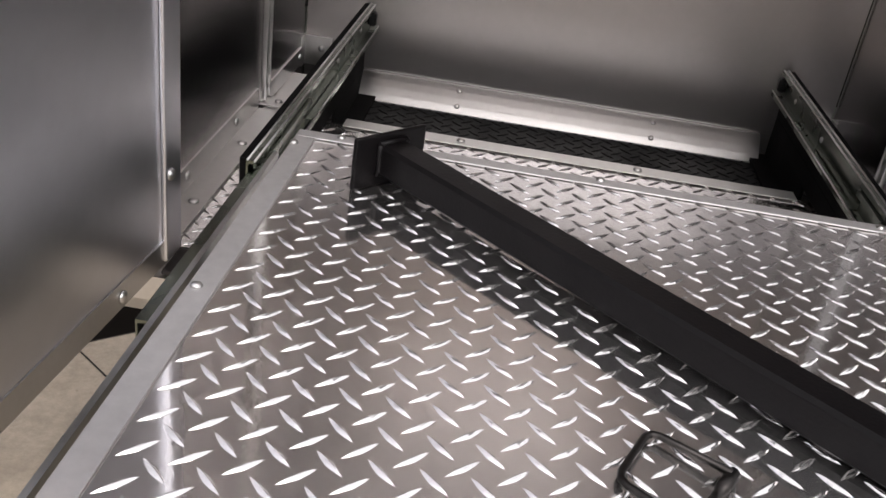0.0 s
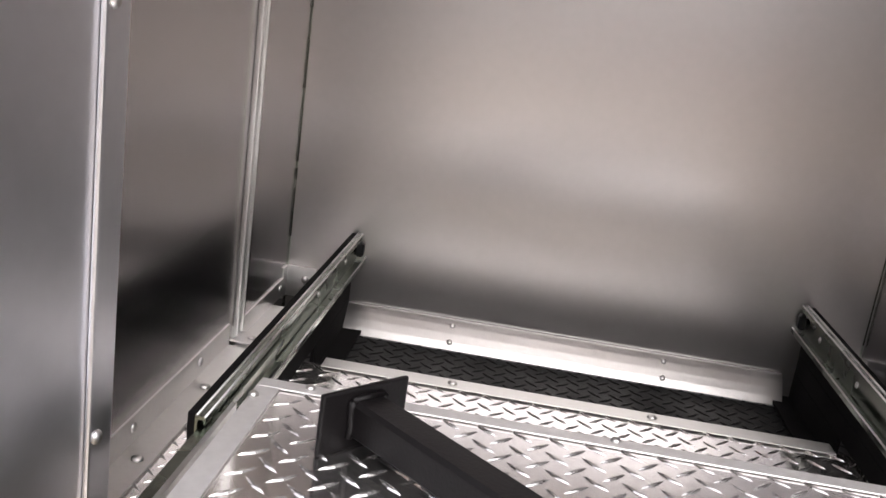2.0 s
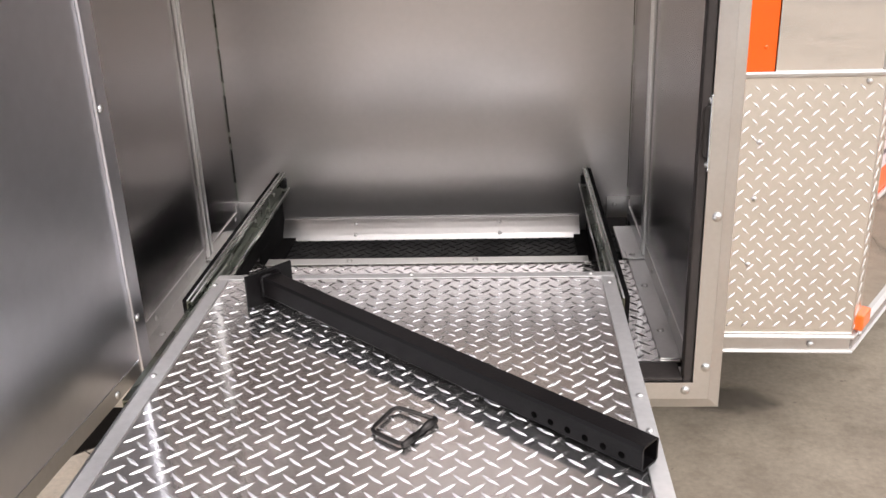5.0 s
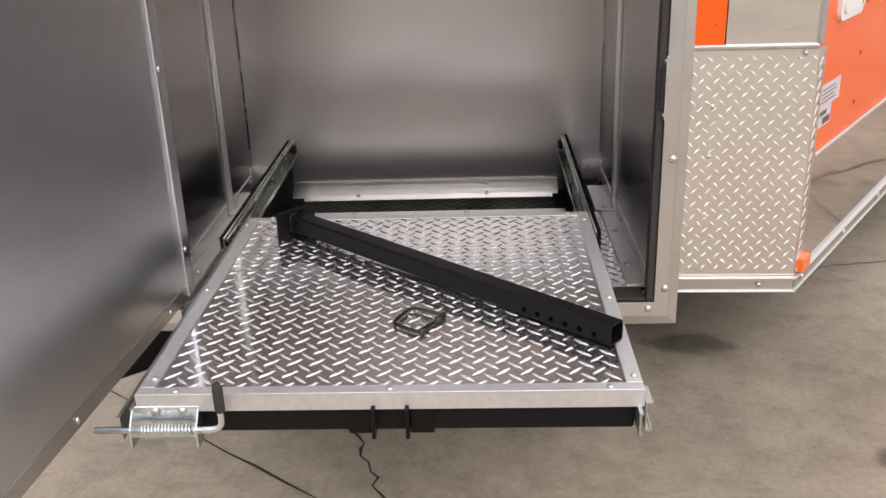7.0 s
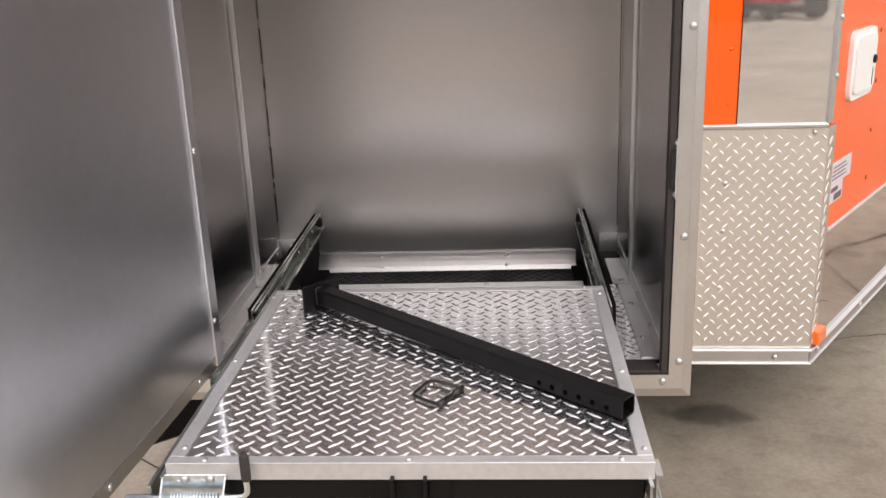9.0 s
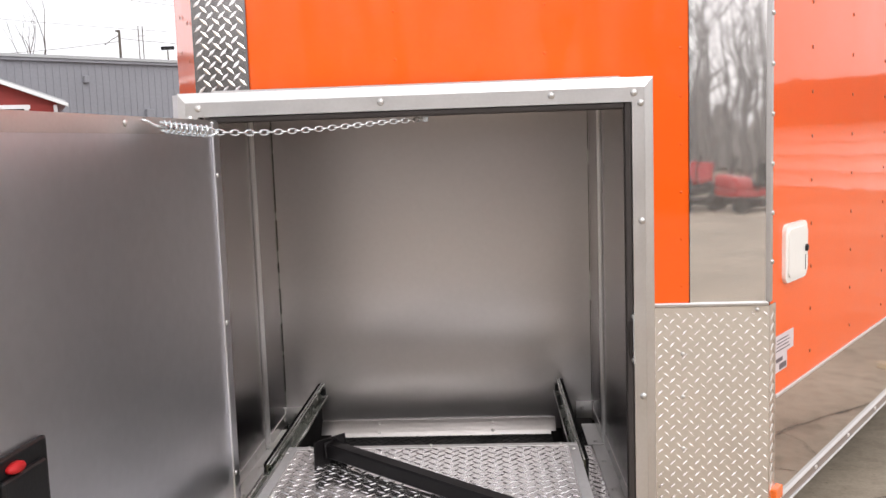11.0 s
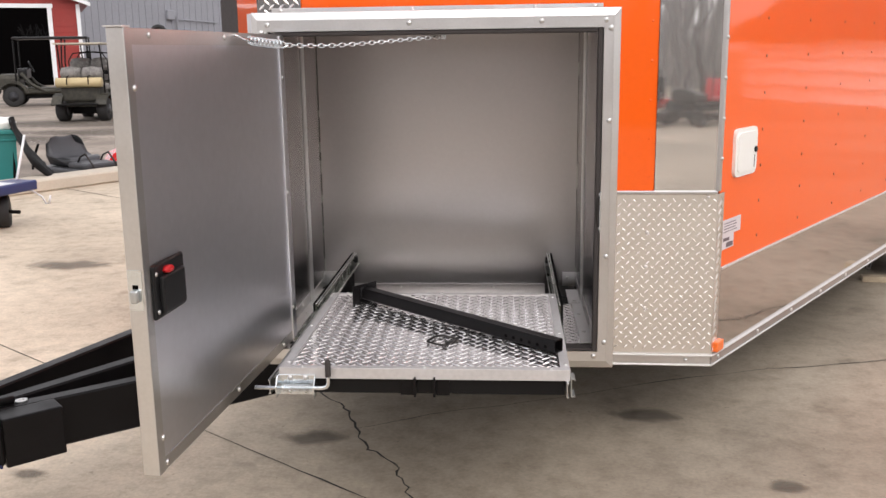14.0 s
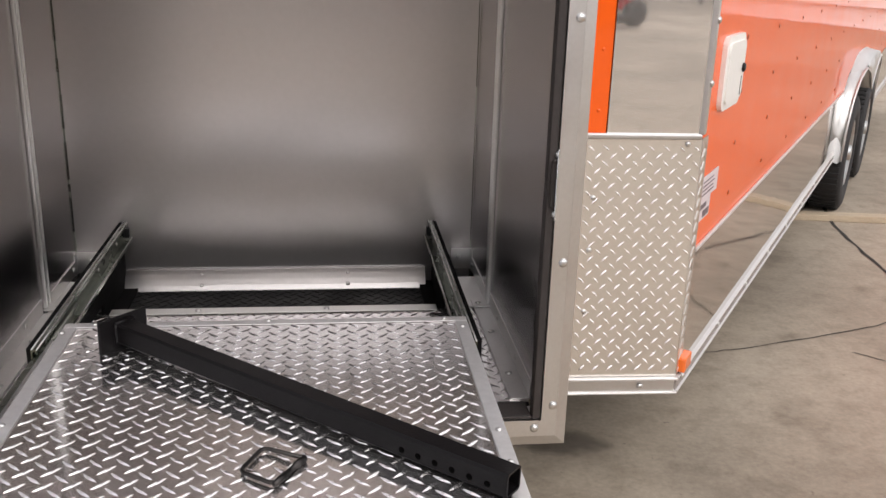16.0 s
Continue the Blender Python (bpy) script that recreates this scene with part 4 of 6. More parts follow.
strike = dp("latch_plate", bm, ZINC, None, "zinc latch plate on the door's edge")
dp("latch_tongue", box(B(), 1.012, 1.027, -0.027, -0.009, 1.062, 1.092, 0.007, seg=3), SLIDE, strike)
dp("latch_hole", box(B(), 1.0115, 1.013, -0.024, -0.011, 1.0925, 1.102), DARK_VOID, strike)

# ---- door chain ----
p0, p1 = TD @ Vector((0.37, 0.006, 1.632)), Vector((0.071, 0.033, 1.632))
chain = thing("door_chain", Matrix.Translation(p0), "bright steel chain with a coil spring holding the door", "chain")


def on_chain(t):
    return p0.lerp(p1, t) - Vector((0, 0, 0.032 * 4 * t * (1 - t) * (1.15 - t)))


bm = B()
sweep(bm, [TD @ Vector((0.375, 0.0, 1.640)), TD @ Vector((0.372, 0.012, 1.637)), on_chain(0.03), on_chain(0.09)], 0.003, 8)
part("hook", bm, ZINC, chain, "bent steel hook", True)
bm = B()
N = 150
side_v, up_v = (p1 - p0).normalized().cross(Vector((0, 0, 1))).normalized(), Vector((0, 0, 1))
sweep(bm, [on_chain(0.055 + 0.135 * k / N) + 0.012 * (math.cos(k * 0.36) * side_v + math.sin(k * 0.36) * up_v) for k in range(N + 1)], 0.0022, 6)
part("spring", bm, ZINC, chain, "coiled steel spring", True)
bm = B()
for sgn in (-1, 1):
    sweep(bm, [on_chain(0.045) + sgn * 0.008 * up_v, on_chain(0.2) + sgn * 0.008 * up_v, on_chain(0.222)], 0.0022, 6)
part("spring_bar", bm, ZINC, chain)
links = 32
for k in range(links):
    a, b = on_chain(0.215 + 0.785 * (k - 0.15) / links), on_chain(0.215 + 0.785 * (k + 1.15) / links)
    mid, d, r = (a + b) / 2, (b - a) / 2, (side_v if k % 2 else up_v) * 0.0056
    loop = [mid + d * math.cos(t) + r * math.sin(t) for t in [q * 2 * math.pi / 12 for q in range(13)]]
    bm = B()
    sweep(bm, loop, 0.0017, 6, False)
    part("link", bm, ZINC, chain, "", True)
bm = box(B(), 0.064, 0.080, 0.024, 0.042, 1.626, 1.642, 0.002)
part("anchor", bm, ZINC, chain)

# ---- drawer slides ----
TILT = radians(1.8)


def slide(x, y, sx, label):
    m = Matrix.Translation((x, y, 0)) @ Matrix.Rotation(TILT, 4, "Z")
    s = thing("drawer_slide", m @ at((0, 0.42, 0.56)), label, "drawer slide", "drawer slides")

    def add(name, material, lab, *boxes):
        bm = B()
        for b in boxes:
            x0, x1 = sorted((sx * b[0], sx * b[1]))
            box(bm, x0, x1, *b[2:6], b[6] if len(b) > 6 else 0.0)
        bm.transform(m)
        return part(name, bm, material, s, lab)

    add("support_plate", BLACK_MATT, "black steel support angle", (-0.0155, -0.0065, 0.030, 0.848, 0.650, 0.7435, 0.001), (-0.0145, -0.0065, 0.032, 0.845, 0.6155, 0.6495), (-0.012, -0.006, 0.575, 0.845, 0.56, 0.615), (-0.006, 0.030, 0.60, 0.845, 0.562, 0.568))
    prof = [(-0.006, 0.688), (0.0135, 0.688), (0.0155, 0.690), (0.0155, 0.698), (0.0130, 0.698), (0.0120, 0.6915), (-0.002, 0.691), (-0.0035, 0.694), (-0.0035, 0.735), (-0.002, 0.7385), (0.0030, 0.738), (0.0036, 0.733), (0.0056, 0.733), (0.0056, 0.7405), (0.0040, 0.7425), (-0.006, 0.7425)]
    bm = prism(B(), [(sx * u, v) for u, v in prof], 0.827, at((0, 0.026, 0)))
    bm.transform(m)
    ch = part("outer_channel", bm, ZINC_SLIDE, s, "zinc-plated ball slide channel, dark greenish reflection put into its colour")
    # thin bright rods added to draw the highlights along the channel's edges
    for u, z in ((0.0046, 0.7418), (-0.0042, 0.7430), (0.0145, 0.6985)):
        bm = B()
        sweep(bm, [m @ Vector((sx * u, 0.026, z)), m @ Vector((sx * u, 0.853, z))], 0.0016, 6)
        part("rolled_lip", bm, ALU_TRIM, ch, "bright line added as the glint along the rolled edge", True)
    bm = prism(B(), [(sx * u, v) for u, v in ((-0.0010, 0.695), (0.0105, 0.695), (0.0105, 0.7), (0.0080, 0.7), (0.0070, 0.6975), (0.001, 0.698), (0.001, 0.727), (0.0075, 0.728), (0.0085, 0.722), (0.0105, 0.722), (0.0105, 0.731), (-0.0010, 0.731))], 0.62, at((0, -0.32, 0)))
    bm.transform(m)
    part("middle_channel", bm, ZINC_SLIDE, s, "zinc-plated middle slide member")
    bm = prism(B(), [(sx * u, v) for u, v in ((0.013, 0.695), (0.019, 0.695), (0.019, 0.735), (0.013, 0.735), (0.013, 0.732), (0.016, 0.732), (0.016, 0.698), (0.013, 0.698))], 0.79, at((0, -0.705, 0)))
    bm.transform(m)
    part("inner_channel", bm, SLIDE, s, "zinc-plated inner slide member")
    add("end_stop", BLACK_PLASTIC, "black rubber end stop", (-0.004, 0.012, 0.832, 0.850, 0.702, 0.730, 0.004))
    for yy in (0.12, 0.30, 0.55, 0.75):
        piece("screw", SCREW, m @ at((sx * -0.004, yy, 0.714), FACE_X if sx > 0 else FACE_MX), ch)
    return s


slide(-0.3785, 0.028, 1, "zinc drawer slide on a black steel plate, fully drawn out")
slide(0.4475, 0.049, -1, "zinc drawer slide on a black steel plate, fully drawn out")

# ---- slide-out tray ----
TT = Matrix.Translation((-0.3167, -0.658, 0)) @ Matrix.Rotation(radians(1.7), 4, "Z")
tray = thing("slide_out_tray", TT @ at((0.388, 0.39, 0.69)), "slide-out tray of bright diamond plate with an aluminium rim", "tray")
TW, TL, TZ = 0.777, 0.785, 0.762


def tp(name, bm, material, label="", parent=None, smooth=False):
    bm.transform(TT)
    return part(name, bm, material, parent or tray, label, smooth)


tread("tread_plate", TW - 0.036, TL - 0.030, TT @ at((0.018, 0.014, TZ)), TREAD, tray, "bright diamond-patterned aluminium plate", length=0.033, width=0.0070, worn=TREAD_LUG)
rims = []
for x0, x1, y0, y1 in ((0, 0.025, 0.0225, 0.7635), (TW - 0.025, TW, 0.0225, 0.7635), (0, TW, 0, 0.022), (0, TW, 0.764, TL)):
    bm = box(B(), x0, x1, y0, y1, TZ + 0.0008, TZ + 0.003, 0.0006)
    if x1 - x0 > 0.1:
        ye = (0, 0.003) if y0 == 0 else (TL - 0.003, TL)
        box(bm, 0, TW, *ye, 0.735, TZ + 0.0008)
    else:
        xe = (0, 0.003) if x0 == 0 else (TW - 0.003, TW)
        box(bm, *xe, 0.0035, TL - 0.0035, 0.735, TZ + 0.0008)
    rims.append(tp("rim_angle", bm, RIM_ALU, "aluminium rim angle with bolts"))
inv = TT.inverted()
for x, y, k in ((-0.334, 0.080, 0), (-0.320, -0.272, 0), (-0.301, -0.610, 0), (0.425, 0.098, 1), (0.438, -0.312, 1), (0.442, -0.406, 1), (0.448, -0.594, 1),
                (-0.284, 0.120, 3), (0.045, 0.132, 3), (0.392, 0.139, 3), (-0.255, -0.648, 2), (0.075, -0.637, 2), (0.409, -0.628, 2)):
    piece("bolt", BOLT, at((x, y, TZ + 0.003)) @ Matrix.Diagonal((0.66, 0.66, 0.7, 1)), rims[k])
for x0, x1, y0, y1 in ((0.012, TW - 0.012, 0.012, 0.045), (0.012, TW - 0.012, TL - 0.04, TL - 0.008), (0.012, 0.045, 0.0455, TL - 0.0405), (TW - 0.045, TW - 0.012, 0.0455, TL - 0.0405), (0.36, 0.40, 0.0455, TL - 0.0405)):
    tp("frame_tube", box(B(), x0, x1, y0, y1, 0.690, 0.7345, 0.003), BLACK_FRAME, "black square steel frame tube")
for u in (0.366, 0.418):
    tp("latch_tab", box(B(), u - 0.003, u + 0.003, -0.014, 0.0115, 0.690, 0.742, 0.001), BLACK_STEEL, "black welded steel tab")
for u in (0.326, 0.422):
    tp("tab_plate", box(B(), u, u + 0.036, 0.006, 0.0115, 0.688, 0.738, 0.001), BLACK_STEEL, "black welded plate")
for u, sx in ((TW + 0.003, 1), (-0.003, -1)):
    bm = prism(B(), [(u + sx * a, z) for a, z in ((0, 0.688), (0.011, 0.688), (0.011, 0.694), (0.009, 0.694), (0.009, 0.6905), (0.002, 0.6905), (0.002, 0.7365), (0.009, 0.7365), (0.009, 0.733), (0.011, 0.733), (0.011, 0.739), (0, 0.739))], 0.05, at((0, 0.004, 0)))
    tp("slide_end", bm, SLIDE, "zinc slide end with rolled lips")
# spring bolt on the front
bm = box(B(), -0.004, 0.100, -0.0035, -0.0005, 0.690, 0.746, 0.001)
plate = tp("spring_bolt", bm, ZINC, "zinc-plated spring bolt with a bent rod")
for u in (-0.004, 0.098):
    m = at((u, -0.0035, 0))
    tp("bolt_ear", prism(B(), [(-0.030, 0.690), (0.0, 0.690), (0.0, 0.746), (-0.008, 0.746), (-0.030, 0.722)], 0.0025, m @ Matrix(((0, 1, 0, 0), (1, 0, 0, 0), (0, 0, 1, 0), (0, 0, 0, 1)))), ZINC, "", plate)
bm = B()
sweep(bm, [(-0.062, -0.022, 0.716), (0.120, -0.022, 0.716), (0.130, -0.022, 0.719), (0.136, -0.022, 0.726), (0.137, -0.022, 0.736), (0.137, -0.022, 0.790)], 0.0055, 10)
tp("bolt_rod", bm, ZINC, "bright bent bolt rod", plate, True)
bm = B()
sweep(bm, [(0.012 + 0.078 * k / 130, -0.022 + 0.009 * math.cos(k * 0.72), 0.716 + 0.009 * math.sin(k * 0.72)) for k in range(131)], 0.0016, 5)
tp("bolt_spring", bm, ZINC, "", plate, True)
bm = B()
sweep(bm, [(0.137, -0.022, 0.748), (0.137, -0.022, 0.752), (0.137, -0.022, 0.790), (0.137, -0.022, 0.796)], 0.008, 10, radii=[0.0075, 0.008, 0.008, 0.005])
tp("rubber_sleeve", bm, RUBBER, "black rubber grip sleeve", plate, True)
for u in (0.03, 0.072):
    for z in (0.702, 0.738):
        piece("bolt", BOLT, TT @ at((u, -0.0035, z), FACE_Y) @ Matrix.Scale(0.85, 4), plate)

# ---- steel prop lying on the tray ----
DV = Vector((0.781, -0.625, 0)).normalized()
LEN = 0.815
fall = math.atan2(0.0115, LEN)
TP = Matrix.Translation((-0.204, 0.0195, TZ + 0.0335)) @ Matrix.Rotation(math.atan2(DV.y, DV.x), 4, "Z") @ Matrix.Rotation(fall, 4, "Y")
prop = thing("steel_prop", TP, "black square steel prop with a foot plate on the tray", "prop stand")
h, w = 0.019, 0.0032


def pp(name, bm, material, label="", parent=None, smooth=False):
    bm.transform(TP)
    return part(name, bm, material, parent or prop, label, smooth)


bm, rings = B(), []
for x in (0.003, LEN):
    for o in (h, h - w):
        c = 0.004 if o == h else 0.002
        rings.append([bm.verts.new((x, y, z)) for y, z in ((-o + c, -o), (o - c, -o), (o, -o + c), (o, o - c), (o - c, o), (-o + c, o), (-o, o - c), (-o, -o + c))])
for k in range(8):
    q = (k + 1) % 8
    bm.faces.new((rings[0][k], rings[0][q], rings[2][q], rings[2][k]))
    bm.faces.new((rings[1][k], rings[1][q], rings[3][q], rings[3][k]))
    bm.faces.new((rings[2][k], rings[2][q], rings[3][q], rings[3][k]))
tube = pp("square_tube", bm, BLACK_STEEL, "black powder-coated square tube with pin holes")
for k in range(6):
    bm = B()
    lathe(bm, [(0.0050, -0.0004), (0.0050, 0.0004)], at((LEN - 0.031 - 0.029 * k, -h, -0.005), FACE_Y), 14)
    pp("pin_hole", bm, DARK_VOID, "", tube)
bm = box(B(), -0.006, 0.0, -0.052, 0.052, -0.0335, 0.030, 0.0025, seg=2)
pp("foot_plate", bm, BLACK_STEEL, "black welded foot plate with rounded corners")
bm = B()
for y in (-h, h):
    sweep(bm, [(0.002, y, -h), (0.003, y + 0.001, -0.006), (0.002, y, 0.006), (0.003, y, h)], 0.004, 8)
sweep(bm, [(0.002, -h, h), (0.003, 0, h + 0.001), (0.002, h, h)], 0.004, 8)
pp("weld_bead", bm, BLACK_STEEL, "", None, True)

# ---- locking pin with a wire bail ----
pin = thing("locking_pin", at((0.09, -0.405, TZ + 0.0016)), "black locking pin with a rectangular wire bail", "locking pin")
P1, P2, P3, P4 = [Vector((x, y, TZ + 0.0060)) for x, y in ((0.081, -0.357), (0.140, -0.394), (0.106, -0.456), (0.054, -0.421))]


def rounded(pts, r=0.010):
    out = []
    for i in range(1, len(pts) - 1):
        a, b, c = pts[i - 1], pts[i], pts[i + 1]
        u, v = (a - b).normalized(), (c - b).normalized()
        out += [b + u * r, b + (u + v) * r * 0.3, b + v * r]
    return [pts[0]] + out + [pts[-1]]


bm = B()
sweep(bm, rounded([P2 + Vector((0, 0, 0.004)), P1, P4, P3, P3.lerp(P2, 0.45)]), 0.0033, 8)
part("wire_bail", bm, DARK_STEEL, pin, "bent black wire", True)
bm = B()
sweep(bm, [P2.lerp(P3, -0.08), P2.lerp(P3, 0.25), P2.lerp(P3, 0.26), P2.lerp(P3, 0.62), P2.lerp(P3, 0.63), P2.lerp(P3, 1.02)], 0.006, 10, radii=[0.0058, 0.0058, 0.0042, 0.0042, 0.0058, 0.0042])
part("pin_barrel", bm, DARK_STEEL, pin, "black steel pin barrel", True)

# ---- yard beyond the door ----
def tree(x, y, height, seed, spread=0.5, levels=5, trunk=0.22, label="bare winter tree with forked grey branches"):
    rnd = random.Random(seed)
    t = thing("tree", at((x, y, 0)), label, "tree", "bare trees")
    bt, bb = B(), B()

    def grow(p, d, length, r, level):
        pts, rad = [p], [r]
        for k in range(3):
            d = (d + Vector((rnd.uniform(-1, 1), rnd.uniform(-1, 1), rnd.uniform(-0.3, 0.6))) * 0.16).normalized()
            p = p + d * length / 3
            pts.append(p)
            rad.append(r * (1 - 0.14 * (k + 1)))
        sweep(bt if level == 0 else bb, pts, r, 7 if level < 2 else 4, level == 0, rad)
        if level < levels:
            for k in range(2 + (rnd.random() < 0.55)):
                turn = Vector((rnd.uniform(-1, 1), rnd.uniform(-1, 1), rnd.uniform(-0.1, 0.7))).normalized()
                grow(pts[-1] if k else pts[rnd.choice((2, 3))], (d + turn * (spread + 0.25 * rnd.random())).normalized(), length * rnd.uniform(0.62, 0.8), rad[-1] * rnd.uniform(0.55, 0.75), level + 1)

    grow(Vector((x, y, -0.1)), Vector((0, 0, 1)), height * 0.33, trunk, 0)
    part("trunk", bt, BARK, t, "", True)
    part("branches", bb, BARK, t)
    return t


def shed(name, label, m, w, d, h, peak, wall_mat, roof_mat, category, ribs=0.0, wall_label=""):
    """A gabled building with its gable to its own -y; w wide, d deep, h to the eaves, peak to the ridge."""
    s = thing(name, m, label, category)
    bm = prism(B(), [(-w / 2, 0), (w / 2, 0), (w / 2, h), (0, peak), (-w / 2, h)], d)
    bm.transform(m)
    wall = part("wall", bm, wall_mat, s, wall_label)
    if ribs:
        bm = B()
        k = -w / 2 + ribs / 2
        while k < w / 2:
            box(bm, k, k + ribs * 0.18, -0.04, 0.0, 0, h + (peak - h) * (1 - abs(2 * k / w)) - 0.1)
            k += ribs
        bm.transform(m)
        part("ribs", bm, wall_mat, wall)
    bm = B()
    for sg in (-1, 1):
        a = [(0, peak), (sg * (w / 2 + 0.45), h - 0.45 * (peak - h) / (w / 2)), (sg * (w / 2 + 0.45), h - 0.45 * (peak - h) / (w / 2) + 0.25), (0, peak + 0.25)]
        prism(bm, a, d + 0.9, at((0, -0.45, 0.02)))
    bm.transform(m)
    part("roof", bm, roof_mat, s)
    return s


# long grey steel hall
M = Matrix.Translation((-32.1, 56.8, 0)) @ Matrix.Rotation(radians(49.7), 4, "Z")
hall = thing("warehouse", M, "long grey corrugated steel warehouse with a pale roof edge", "warehouse")
bm = box(B(), 0, 46, 0, 22, 0, 8.0)
bm.transform(M)
wall = part("wall", bm, GREY_METAL, hall, "grey corrugated steel wall")
bm = B()
for k in range(92):
    box(bm, 0.5 * k, 0.12 + 0.5 * k, -0.05, 0.0, 0, 7.9)
box(bm, -0.12, 0.25, -0.12, 0.1, 0, 7.95)
bm.transform(M)
tagged(part("rib", bm, GREY_METAL, wall), kind="stuff")
bm = box(B(), -0.4, 46.4, -0.25, 0.1, 7.85, 8.05)
bm.transform(M)
part("gutter", bm, GREY_METAL, hall, "grey gutter")
bm = prism(B(), [(-0.35, 8.06), (22, 9.6), (22, 9.75), (-0.35, 8.26)], 46.8, M @ at((-0.4, 0, 0)) @ Matrix(((0, 1, 0, 0), (1, 0, 0, 0), (0, 0, 1, 0), (0, 0, 0, 1))))
part("roof", bm, ROOF_METAL, hall, "pale galvanised roof")
for x, z, w, h in ((5.55, 6.45, 0.35, 0.5), (10.05, 4.0, 0.6, 0.7)):
    bm = box(B(), x, x + w, -0.35, 0, z, z + h, 0.05)
    bm.transform(M)
    part("wall_vent", bm, GREY_METAL, hall, "grey wall fixture")
bm = B()
sweep(bm, [M @ Vector(p) for p in ((10.9, -0.15, 0), (10.9, -0.15, 4.3))], 0.06, 6)
sweep(bm, [M @ Vector(p) for p in ((10.9, -0.15, 4.05), (14.2, -0.15, 3.85))], 0.05, 6)
part("wall_pipe", bm, GREY_METAL, hall)

# red barn with a wide dark doorway
M = Matrix.Translation((-27.0, 45.8, 0)) @ Matrix.Rotation(radians(27.75), 4, "Z")
barn = shed("barn", "red timber barn with white trim and a dark open doorway", M, 7.1, 9.0, 4.4, 5.75, BARN_RED, ROOF_METAL, "barn", 0.0, "red board siding")
bm = box(B(), -1.9, 1.9, -0.06, 0.02, 0, 4.1)
bm.transform(M)
part("doorway", bm, DARK_VOID, barn, "dark open doorway")
for x0, x1, z0, z1 in ((1.9, 2.13, 0, 4.1), (-2.13, -1.9, 0, 4.1), (-2.2, 2.2, 4.1, 4.32), (3.36, 3.56, 0, 4.3), (-3.56, -3.36, 0, 4.3)):
    bm = box(B(), x0, x1, -0.13, 0.0, z0, z1, 0.01)
    bm.transform(M)
    part("trim_board", bm, WHITE_METAL, barn, "white trim board")
for sg in (-1, 1):
    bm = prism(B(), [(0, 5.74), (sg * 4.1, 4.17), (sg * 4.1, 4.36), (0, 5.95)], 0.12, at((0, -0.6, 0)))
    bm.transform(M)
    part("bargeboard", bm, WHITE_METAL, barn, "white gable board")
for k in range(14):
    for x0, x1 in ((-3.36, -2.13), (2.13, 3.36)):
        bm = box(B(), x0, x1, -0.03 - 0.012 * (k % 2), 0, 0.31 * k + 0.02, 0.31 * k + 0.315)
        bm.transform(M)
        part("siding_board", bm, BARN_RED, barn)


